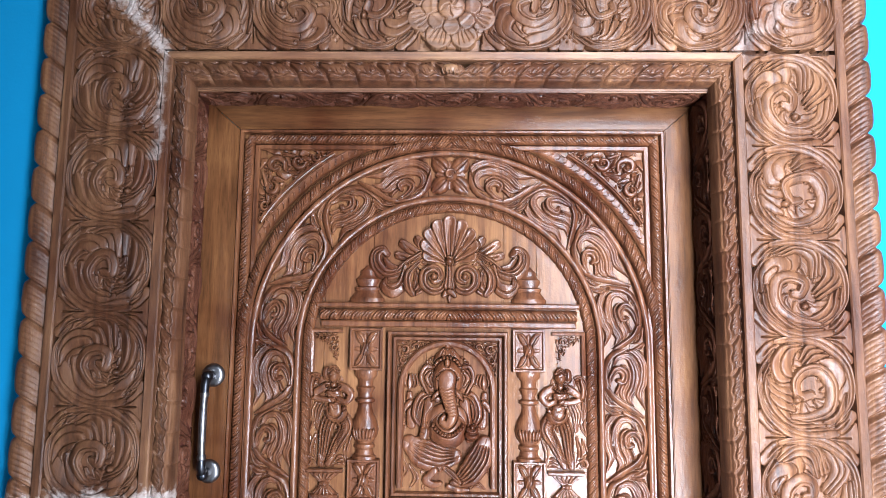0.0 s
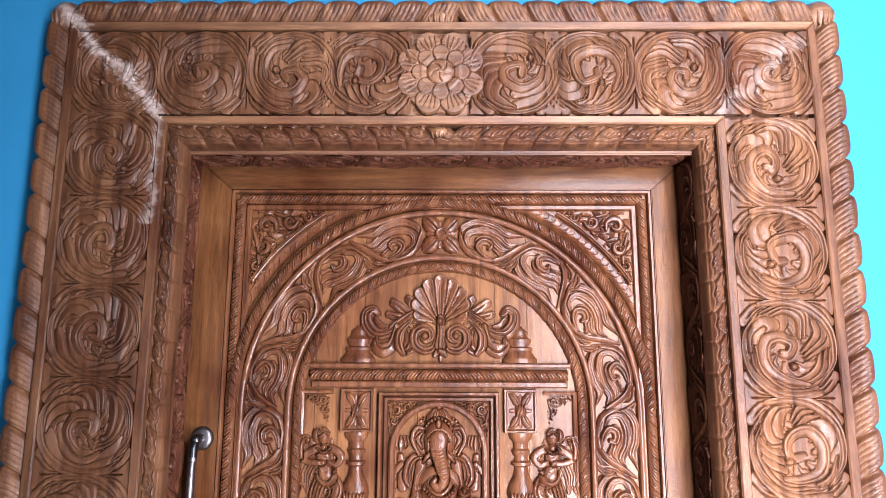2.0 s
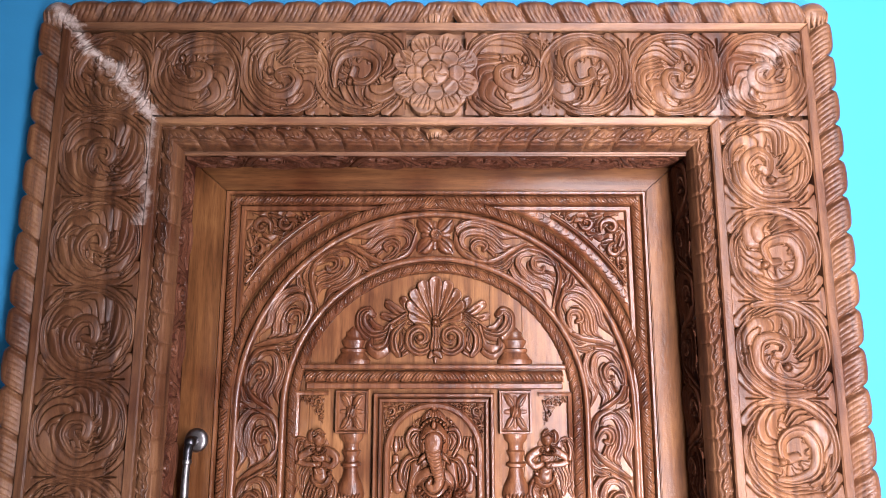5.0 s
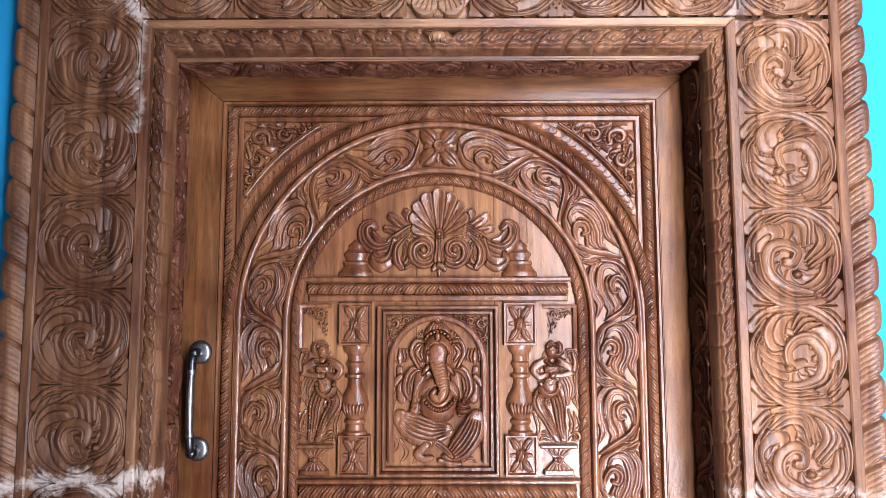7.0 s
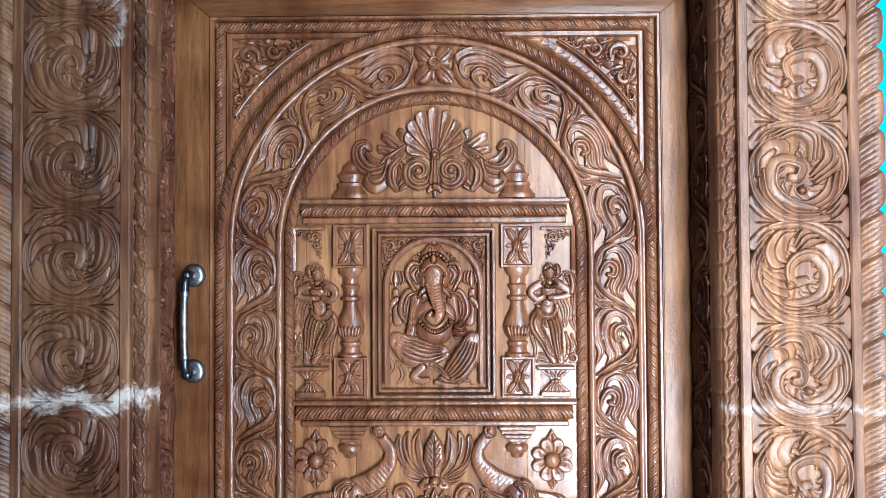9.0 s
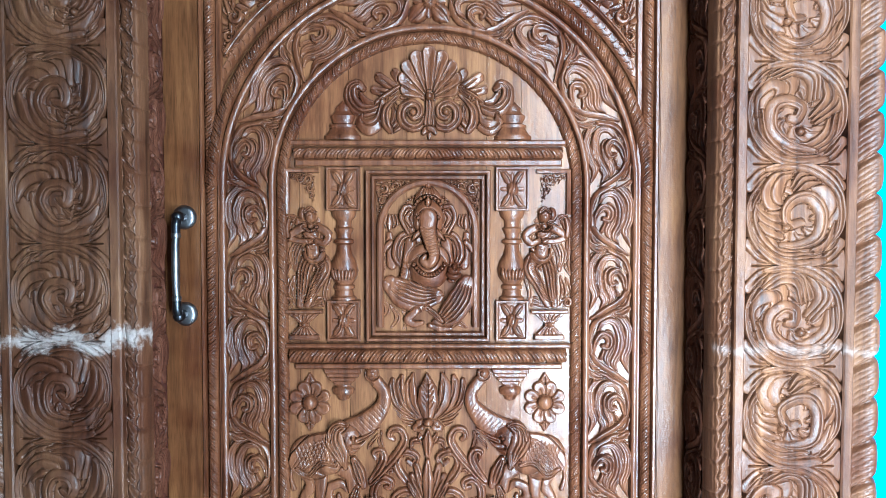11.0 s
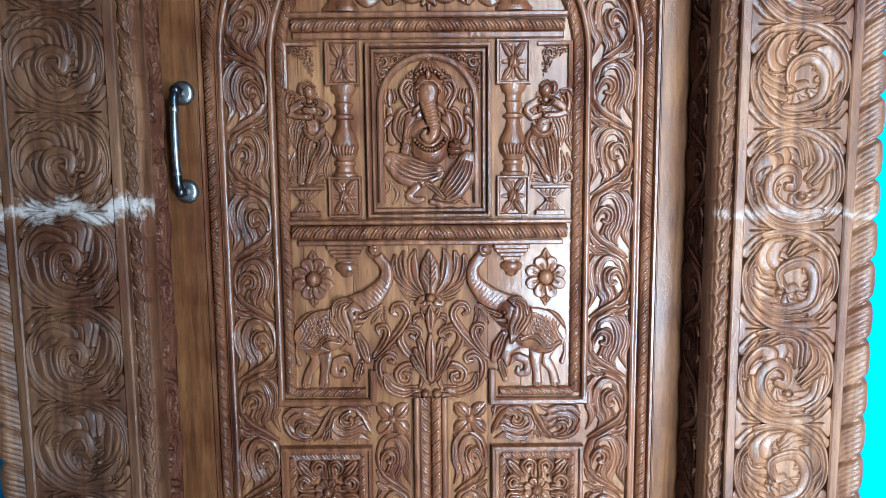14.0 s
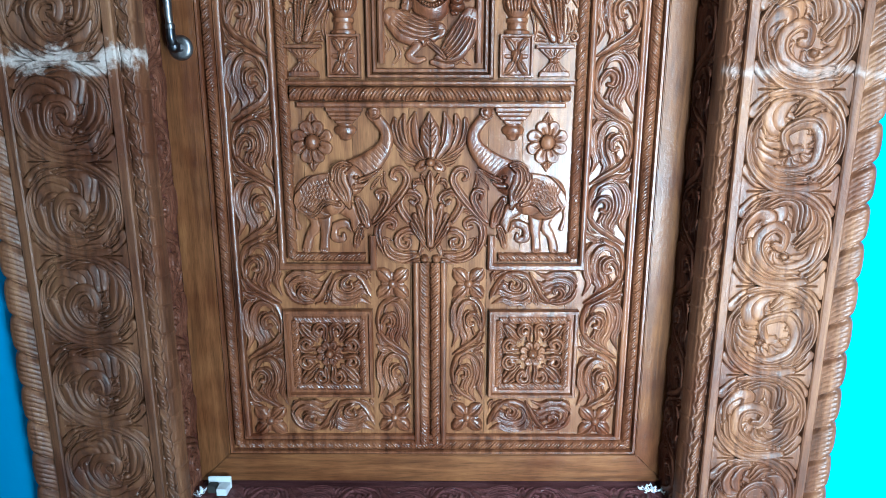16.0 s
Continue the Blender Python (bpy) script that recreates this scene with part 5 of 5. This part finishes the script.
for k in range(-2, 3):
    c.leaf((k * 0.003, 0.042), (k * 0.013, 0.060), 0, 0.004, 0.006, 0.010, "round")
    c.leaf((k * 0.003, 0.030), (k * 0.012, 0.006), 0, 0.004, 0.006, 0.008, "round")
stand = c.mesh("figure_stand")
for u in (-0.281, 0.269):
    carved("figure_stand", stand, "", pose(u, BY, 1.156))

# entablature under the shrine, with hanging cups
c = Carve()
c.box(-0.322, 1.138, 0.316, 1.148, 0.018)
c.box(-0.302, 1.090, 0.298, 1.102, 0.012)
c.rope([(-0.312, 1.120), (-0.003, 1.120)], 0.0165, 0.026, 0.020, 0.004, -1, 3, -1)
c.rope([(-0.003, 1.120), (0.306, 1.120)], 0.0165, 0.026, 0.020, 0.004, 1, 3, -1)
carved("entablature", c)
c = Carve()
for v0, v1, w0, w1, h in ((-0.010, 0.0, 0.040, 0.041, 0.017), (-0.019, -0.010, 0.035, 0.038, 0.013), (-0.028, -0.019, 0.027, 0.032, 0.015), (-0.037, -0.028, 0.018, 0.022, 0.012)):
    c.plate([(-w0, v0), (w0, v0), (w1, v1), (-w1, v1)], h, 0, 0.002)
c.lathe(0, [(-0.074, 0.004), (-0.071, 0.012), (-0.062, 0.016), (-0.058, 0.023), (-0.049, 0.026), (-0.044, 0.024), (-0.040, 0.017), (-0.036, 0.016)], 0.7)
cup = c.mesh("hanging_cup")
for u in (-0.195, 0.182):
    carved("hanging_cup", cup, "", pose(u, BY, 1.091))

# lotus and the vase of scrolls
def V(x, y, s=1):
    """A point of the lower field, in steps of 0.448 mm from the head of the middle post."""
    return s * x * 0.000448, y * 0.000448


r = Relief(-0.108, 0.190, 0.108, 0.345, 0.0012)
for s in (-1, 1):
    for a, b, c, w in (((20, 500), (95, 495), (135, 520), 14), ((20, 505), (110, 515), (150, 545), 13), ((25, 510), (115, 535), (165, 575), 12)):
        tongue(r, lambda x, y: V(x, y, s), (a, b, c), (8, w, 8), [0.010, 0.013, 0.009], 0, (0.0,), 0.3 * s)
    tongue(r, lambda x, y: V(x, y, s), ((40, 520), (150, 590), (180, 670), (178, 720)), (10, 20, 20, 13), [0.010, 0.014, 0.015, 0.012], 0, (0.0,), 0.4 * s)
    tongue(r, lambda x, y: V(x, y, s), ((30, 520), (112, 600), (138, 690), (132, 738)), (12, 25, 24, 12), [0.011, 0.015, 0.016, 0.012], 0.001, (0.2,), 0.4 * s)
    tongue(r, lambda x, y: V(x, y, s), ((20, 520), (74, 600), (88, 690), (74, 752)), (14, 32, 30, 8), [0.012, 0.016, 0.017, 0.012], 0.002, (0.3,), 0.4 * s)
tongue(r, V, ((0, 520), (0, 610), (0, 680), (-4, 752)), (22, 54, 46, 5), [0.014, 0.019, 0.018, 0.012], 0.003, (0.0,))
for k in range(5):
    for s in (-1, 1):
        r.groove([V(0, 575 + 30 * k), V(16 * s, 592 + 30 * k), V(30 * s, 618 + 28 * k)], 0.0035, 0.0012)
for s in (-1, 1):
    tongue(r, lambda x, y: V(x, y, s), ((6, 515), (40, 490), (62, 478)), (12, 30, 20), [0.014, 0.018, 0.014], 0.001, (0.1,), -0.3 * s)
r.dome(*V(0, 505), 0.011, 0.010, 0.020)
carved("lotus", r, "", pose(-0.004, BY, 0.742))

r = Relief(-0.142, -0.012, 0.142, 0.226, 0.0012)
for s in (-1, 1):
    def Z(x, y):
        return V(x, y, s)

    # leaves that brace the scrolls
    for pts, w in ((((285, 190), (250, 275), (262, 345)), 12), (((205, 330), (240, 400), (235, 455)), 12), (((150, 250), (190, 255), (205, 225)), 10), (((40, 40), (110, 30), (185, 25)), 12), (((90, 345), (130, 330), (150, 300)), 10), (((250, 440), (285, 395), (300, 370)), 9), (((200, 100), (255, 110), (290, 70)), 9)):
        tongue(r, Z, pts, (5, w, 5), [0.007, 0.010, 0.008], 0, (0.0,), 0.3 * s, fat=1.30)
    # outer loop that ends in a curl
    tongue(r, Z, ((15, 2), (90, -12), (180, 2), (240, 48), (274, 125), (262, 188), (222, 216), (184, 198), (190, 168), (214, 172)), (9, 13, 15, 16, 16, 16, 15, 13, 11, 9), [0.011, 0.013, 0.014, 0.014, 0.014, 0.014, 0.014, 0.014, 0.013, 0.011], 0, (0.0,), 0.2 * s, fat=1.30)
    tongue(r, Z, ((238, 105), (215, 40), (150, 8), (72, 22)), (8, 20, 22, 6), [0.010, 0.015, 0.015, 0.009], 0.001, (-0.2, 0.3), 0.4 * s, fat=1.30)
    # large curl low beside the axis
    tongue(r, Z, ((58, 30), (40, 90), (66, 138), (122, 152), (168, 118), (160, 72), (122, 66), (112, 98), (134, 108)), (8, 13, 15, 16, 16, 15, 13, 11, 9), [0.012, 0.014, 0.015, 0.015, 0.015, 0.015, 0.015, 0.014, 0.012], 0.001, (0.0,), 0.2 * s, fat=1.30)
    # tall S scrolls
    tongue(r, Z, ((14, 60), (50, 150), (118, 220), (156, 290), (140, 345), (92, 352), (56, 325), (74, 292), (100, 308)), (9, 14, 17, 17, 16, 16, 14, 11, 9), [0.012, 0.014, 0.015, 0.016, 0.016, 0.016, 0.015, 0.014, 0.012], 0.001, (-0.1,), -0.2 * s, fat=1.30)
    tongue(r, Z, ((292, 190), (228, 260), (160, 340), (118, 415), (140, 466), (178, 466), (192, 436), (172, 418)), (8, 14, 16, 16, 15, 14, 12, 9), [0.010, 0.014, 0.015, 0.016, 0.016, 0.015, 0.014, 0.012], 0.001, (0.0,), 0.2 * s, fat=1.30)
    tongue(r, Z, ((294, 205), (250, 262), (222, 320), (236, 358), (268, 352), (262, 322)), (8, 14, 15, 14, 12, 9), [0.010, 0.014, 0.015, 0.015, 0.014, 0.012], 0.001, (0.0,), 0.2 * s, fat=1.30)
    # plume round the axis
    for a, b, c, w in (((4, 50), (60, 130), (96, 190), 13), ((4, 70), (48, 170), (82, 232), 15), ((4, 90), (36, 200), (58, 282), 16)):
        tongue(r, Z, (a, b, c), (7, w, w * 0.8), [0.012, 0.016, 0.014], 0.002, (0.0,), 0.3 * s, fat=1.30)
    # bud above it
    tongue(r, Z, ((2, 330), (22, 400), (70, 408), (82, 380)), (9, 13, 13, 8), [0.012, 0.014, 0.014, 0.011], 0.001, (0.0,), 0.3 * s, fat=1.30)
    tongue(r, Z, ((2, 380), (34, 420), (44, 445)), (8, 12, 6), 0.013, 0.001, (0.0,), 0.3 * s, fat=1.30)
    r.dome(*Z(30, 2), 0.010, 0.010, 0.018)
tongue(r, V, ((0, 80), (0, 220), (0, 316)), (14, 22, 7), [0.013, 0.017, 0.012], 0.003, (0.0,), fat=1.30)
tongue(r, V, ((0, 335), (0, 410), (0, 462)), (10, 22, 5), [0.013, 0.016, 0.010], 0.002, (0.0,), fat=1.30)
carved("scroll_vase", r, "", pose(-0.004, BY, 0.742))


# elephants with raised trunks
def E(x, y):
    """A point of the elephant, in steps of 0.448 mm; x towards the lotus."""
    return (x - 0.0) * 0.000448, y * 0.000448


r = Relief(-0.108, -0.003, 0.146, 0.330, 0.0011)
# curled shoot under the belly, tail, ledge of the far legs
tongue(r, E, ((85, 110), (45, 148), (-10, 125), (-8, 72), (32, 66), (36, 92)), (12, 22, 24, 22, 18, 10), [0.009, 0.013, 0.014, 0.013, 0.012, 0.010])
tongue(r, E, ((-200, 230), (-206, 180), (-192, 122)), (8, 7, 13), [0.010, 0.009, 0.010])
# legs
tongue(r, E, ((-120, 230), (-100, 150), (-140, 80), (-158, 14)), (58, 34, 22, 25), [0.013, 0.016, 0.014, 0.014])
tongue(r, E, ((-60, 215), (-55, 140), (-62, 70), (-66, 14)), (40, 30, 22, 26), [0.012, 0.014, 0.013, 0.014])
tongue(r, E, ((40, 240), (95, 190), (105, 130), (120, 78)), (46, 34, 26, 22), [0.015, 0.017, 0.015, 0.012])
for x in (-158, -66):
    for k in (-1, 0, 1):
        r.groove([E(x + 14 * k, 18), E(x + 14 * k, 10), E(x + 14 * k, 2)], 0.003, 0.0012)
# hanging trappings in front of the chest
tongue(r, E, ((112, 275), (140, 210), (160, 140)), (16, 30, 20), [0.012, 0.016, 0.012], 0.001, (-0.3, 0.35))
tongue(r, E, ((130, 130), (112, 80), (100, 30)), (14, 22, 16), [0.010, 0.013, 0.010], 0, (-0.3, 0.3))
# body and the netted blanket
r.dome(*E(-95, 288), 0.052, 0.050, 0.021, 0, -0.35, 0.008, 0.7)
r.dome(*E(-20, 300), 0.040, 0.048, 0.021, 0, 0, 0.0, 0.7)
tongue(r, E, ((-20, 335), (-80, 318), (-140, 268)), (76, 82, 70), 0.004, 0.0165)
for k in range(7):
    r.groove([E(0 - 9 * k, 392 - 22 * k), E(-70 - 6 * k, 372 - 24 * k), E(-150 - 3 * k, 300 - 20 * k)], 0.0022, 0.0011)
for k in range(9):
    x = 5 - 20 * k
    r.groove([E(x - 30, 395 - 5 * k), E(x, 320 - 4 * k), E(x + 16, 250 - 2 * k)], 0.0020, 0.0011)
    r.groove([E(x + 14, 395 - 5 * k), E(x - 10, 320 - 4 * k), E(x - 44, 250 - 2 * k)], 0.0020, 0.0011)
tongue(r, E, ((20, 250), (-50, 262), (-112, 200), (-172, 232)), (8, 9, 9, 8), 0.005, 0.018, (0.0,))
# trunk, head, tusk
tongue(r, E, ((60, 395), (130, 425), (205, 482), (258, 548), (268, 610), (232, 668), (198, 702), (196, 726)), (74, 70, 54, 38, 31, 29, 28, 22), [0.019, 0.021, 0.021, 0.020, 0.019, 0.018, 0.017, 0.014], 0.001)
r.dome(*E(208, 712), 0.0145, 0.0140, 0.018)
r.groove([E(196, 690), E(222, 700), E(224, 724), E(204, 726)], 0.004, 0.0015)
for k in range(10):
    a = k / 9
    x, y = 120 + 130 * a ** 0.9, 418 + 130 * a ** 1.2
    r.groove([E(x - 34 + 12 * a, y + 46 - 14 * a), E(x + 4, y + 6), E(x + 44 - 14 * a, y - 34 + 8 * a)], 0.0006, 0.0012)
r.dome(*E(76, 372), 0.035, 0.036, 0.025, 0, 0.5, 0.006, 0.7)
tongue(r, E, ((130, 372), (190, 398), (240, 432)), (15, 11, 4), [0.019, 0.018, 0.012], 0.001, (0.0,))
tongue(r, E, ((110, 345), (150, 350), (175, 372)), (14, 10, 4), [0.018, 0.017, 0.012], 0.001)
# ear with its folds, brow band, eye
tongue(r, E, ((60, 448), (28, 428), (22, 370), (50, 310), (72, 236)), (20, 38, 48, 40, 8), [0.007, 0.010, 0.012, 0.010, 0.006], 0.018, (-0.55, -0.15, 0.3), 0.35)
tongue(r, E, ((82, 452), (40, 462), (2, 436), (-8, 380)), (8, 10, 10, 7), [0.006, 0.008, 0.008, 0.006], 0.020, (0.0,))
r.dome(*E(112, 392), 0.0042, 0.0034, 0.005, 0.023)
elephant = r.mesh("elephant_relief")
for u, s in ((-0.222, 1), (0.214, -1)):
    carved("elephant_relief", elephant, "caparisoned elephant with raised trunk carved in relief", Matrix.Translation((u, BY, 0.761)) @ Matrix.Diagonal((s, 1, 1, 1)))

# pointed flowers beside the lotus
r = Relief(-0.050, -0.068, 0.050, 0.068, 0.0012)
for s in (-1, 1):
    r.leaf([(0, s * 0.012), (0, s * 0.040), (0, s * 0.064)], [0.008, 0.019, 0.003], [0.010, 0.013, 0.008], 0, (0.0,), 0, 16)
for i in range(8):
    a = math.pi / 4 * (i + 0.5)
    d = Vector((math.cos(a), math.sin(a) * 1.05))
    r.leaf([d * 0.010, d * 0.024, d * 0.034], [0.006, 0.0125, 0.0140], [0.010, 0.013, 0.013], 0.0015, (0.0,), 0, 14, 0.008, 0.0019, 0.004, 0.3)
r.dome(0, 0, 0.0165, 0.0165, 0.020, 0.003)
bloom = r.mesh("pointed_flower")
for u in (-0.270, 0.260):
    carved("pointed_flower", bloom, "", pose(u, BY, 1.014))

# frames under the elephants
for s in (-1, 1):
    c = Carve()
    c.band([(s * 0.352, 0.745), (s * 0.352, 0.724), (s * 0.138, 0.724), (s * 0.138, 0.80)][::-s], [(-0.008, -0.006), (-0.008, 0.012), (-0.004, 0.016), (0.004, 0.016), (0.008, 0.012), (0.008, -0.006)])
    c.rope([(s * 0.325, 0.747), (s * 0.155, 0.747)][::-s], 0.011, 0.024, 0.012, 0.002, s, 3, 1)
    carved("elephant_ledge", c)

# lower field: post, coffers and vines
c = Carve()
c.rope([(-0.020, 0.262), (-0.020, 0.735)], 0.0135, 0.026, 0.013, 0.003, -1, 3, -1)
c.rope([(0.008, 0.262), (0.008, 0.735)], 0.0135, 0.026, 0.013, 0.003, 1, 3, 1)
for u in (-0.038, 0.027):
    c.band([(u, 0.262), (u, 0.735)], FILLET)
carved("middle_post", c)
for s, cu in ((-1, -0.250), (1, 0.243)):
    c = Carve()
    w, v0, v1 = 0.107, 0.393, 0.618
    q = [(cu - w, v0), (cu + w, v0), (cu + w, v1), (cu - w, v1)]
    c.band(q, [(0.0, -0.006), (0.0, 0.016), (0.002, 0.019), (0.008, 0.019), (0.011, 0.010), (0.013, 0.010), (0.032, 0.002), (0.034, -0.006)], True)
    frame_part = carved("coffer", c, "square coffer with a carved leaf boss")
    d = w - 0.026
    m = (v0 + v1) / 2
    e = (v1 - v0) / 2 - 0.026
    for a, b in (((cu - d, m - e), (cu + d, m - e)), ((cu + d, m - e), (cu + d, m + e)), ((cu + d, m + e), (cu - d, m + e)), ((cu - d, m + e), (cu - d, m - e))):
        r = Carve()
        r.rope([a, b], 0.011, 0.024, 0.010, 0.003, 1, 3, 1)
        part("coffer_rope", r, LEAF, frame_part, "", AT)
    f = Relief(-0.078, -0.088, 0.078, 0.088, 0.0012)
    for i in range(4):
        b = math.pi / 2 * i

        def T(x, y):
            return 0.95 * (x * math.cos(b) - y * math.sin(b)), 1.04 * (x * math.sin(b) + y * math.cos(b))

        # split leaf into the corner
        for k in (-1, 1, 0):
            f.leaf([T(0.030, 0.030), T(0.050 + 0.007 * k, 0.050 - 0.007 * k), T(0.068 + 0.004 * k, 0.068 - 0.004 * k)], [0.004, 0.010, 0.007], [0.008, 0.013, 0.011], 0.001 * (k == 0), (0.0,), 0, 14)
        # pair of volutes against the side
        for k in (-1, 1):
            f.leaf([T(0.024, 0.004 * k), T(0.040, 0.010 * k), T(0.064, 0.008 * k), T(0.072, 0.022 * k), T(0.060, 0.034 * k), T(0.046, 0.026 * k), T(0.054, 0.018 * k)], [0.003, 0.006, 0.0075, 0.0085, 0.0085, 0.0075, 0.006], [0.010, 0.013, 0.015, 0.016, 0.016, 0.015, 0.013], 0, (0.0,), 0, 44)
    for i in range(8):
        a = math.pi / 4 * (i + 0.5)
        d = Vector((math.cos(a), math.sin(a)))
        f.leaf([d * 0.010, d * 0.018, d * 0.023], [0.005, 0.0085, 0.0095], [0.012, 0.014, 0.013], 0.002, (0.0,), 0, 10, 0.012, 0.0016, 0.004, 0.3)
    f.dome(0, 0, 0.011, 0.011, 0.019, 0.002)
    part("coffer_boss", f, LEAF, frame_part, "", pose(cu, BY, m))
    for v in (0.671, 0.340):
        h = vine("vine_carving", 0.205, 0.082, 0.1025, 0.013, int(v * 100) + s, 0.0015, lambda a, b: (b, a))
        carved("vine_carving", h, "", Matrix.Translation((cu - s * 0.105, BY, v)) @ Matrix.Diagonal((s, 1, 1, 1)))
    h = vine("vine_carving", 0.270, 0.080, 0.135, 0.013, 77 + s)
    carved("vine_carving", h, "", Matrix.Translation((s * 0.090 - 0.004, BY, 0.380)) @ Matrix.Diagonal((-s, 1, 1, 1)))
    for v in (0.682, 0.335):
        g = Carve()
        petal_ring(g, 4, 0.050, 0.019, 0.013, 0.0, math.pi / 4, 0.15, "vein")
        petal_ring(g, 4, 0.028, 0.009, 0.011, 0.002, 0, 0.2, "gouge")
        g.dome(0, 0, 0.013, 0.013, 0.016)
        carved("corner_flower", g, "", pose(s * 0.090 - 0.004, BY, v))

# ---- pull handle on the stile ----


def tube(c, pts, radii, seg=14):
    """A round bar through points in space."""
    p = [Vector(a) for a in pts]
    ids = []
    for i, a in enumerate(p):
        d = (p[min(i + 1, len(p) - 1)] - p[max(i - 1, 0)]).normalized()
        x = d.cross(Vector((1, 0, 0))).normalized()
        y = d.cross(x)
        ring = []
        for j in range(seg):
            t = 2 * math.pi * j / seg
            q = a + (x * math.cos(t) + y * math.sin(t)) * radii[i]
            c.v.append(tuple(q))
            ring.append(len(c.v) - 1)
        ids.append(ring)
    for a, b in zip(ids, ids[1:]):
        for j in range(seg):
            k = (j + 1) % seg
            c.f.append((a[j], a[k], b[k], b[j]))
    c.f.append(tuple(ids[0][::-1]))
    c.f.append(tuple(ids[-1]))


HX, HT, HB, HO = -0.543, 1.431, 1.216, -0.048
c = Carve()
tube(c, [(HX, HO, HT - 0.040), (HX, HO - 0.003, HT - 0.060), (HX, HO - 0.004, (HT + HB) / 2), (HX, HO - 0.003, HB + 0.060), (HX, HO, HB + 0.040)], [0.0076, 0.0080, 0.0088, 0.0080, 0.0076])
grip = part("handle", c, STEEL, door, "brushed antique-nickel pull handle with dark ends")
for v, s in ((HT, -1), (HB, 1)):
    c = Carve()
    tube(c, [(HX, -0.006, v), (HX, -0.028, v), (HX, -0.042, v + s * 0.006), (HX, HO, v + s * 0.018), (HX, HO, v + s * 0.040)], [0.010, 0.0095, 0.0105, 0.0098, 0.0086], 16)
    c.dome(HX, v, 0.013, 0.013, 0.010, 0.040, 0, 4, 16)
    part("handle_elbow", c, STEEL_DARK, grip, "blackened steel elbow")
    c = Carve()
    tube(c, [(HX, HO, v + s * 0.034), (HX, HO, v + s * 0.037), (HX, HO, v + s * 0.042), (HX, HO, v + s * 0.045)], [0.0088, 0.0100, 0.0100, 0.0088], 16)
    part("handle_collar", c, STEEL, grip)
    c = Carve()
    c.dome(HX, v, 0.027, 0.027, 0.010, 0.001, 0, 6, 28, 0.35)
    part("handle_rosette", c, STEEL, grip)

# ---- small things on the threshold ----


def petals(name, at, n, spread, seed):
    rnd = random.Random(seed)
    c = Carve()
    for _ in range(n):
        x, y, z = rnd.gauss(0, spread), rnd.gauss(0, spread * 0.6), abs(rnd.gauss(0, spread * 0.4)) + 0.004
        for k in range(5):
            a = rnd.uniform(0, 6.28)
            d = Vector((math.cos(a), math.sin(a) * 0.7, rnd.uniform(0.0, 0.9))).normalized()
            e = d.cross(Vector((0.3, 0.2, 1))).normalized()
            L, w = rnd.uniform(0.008, 0.013), rnd.uniform(0.002, 0.0035)
            p = Vector((x, y, z))
            i = len(c.v)
            for q in (p, p + d * L * 0.5 + e * w, p + d * L + Vector((0, 0, 0.002)), p + d * L * 0.5 - e * w, p + d * L * 0.5 + Vector((0, 0, 0.0015))):
                c.v.append(tuple(q))
            c.f += [(i, i + 1, i + 4), (i + 1, i + 2, i + 4), (i + 2, i + 3, i + 4), (i + 3, i, i + 4), (i + 3, i + 2, i + 1, i)]
    o = part(name, c, PETAL, None, "", pose(*at))
    return o


tagged(petals("white_flowers", (0.548, -0.040, 0.156), 16, 0.014, 3), "small bunch of white blossoms lying on the dark threshold", "flowers")
tagged(petals("white_flowers", (-0.566, -0.055, 0.156), 9, 0.010, 5), "few white blossoms beside a folded white card on the threshold", "flowers")
card = thing("folded_card", pose(-0.535, -0.025, 0.157), "crumpled white card folded over a dark block on the threshold", "card")
block("card_back", (-0.560, -0.026, 0.1575), (-0.503, -0.022, 0.190), PAPER, 0.001, card)
block("card_flap", (-0.530, -0.058, 0.1575), (-0.505, -0.027, 0.176), PAPER, 0.001, card)
# Dark block added for the shadowed notch in the card.
block("clip", (-0.556, -0.048, 0.1575), (-0.533, -0.028, 0.178), NOTCH_DARK, 0.002, card, "dark block for a shadowed notch")
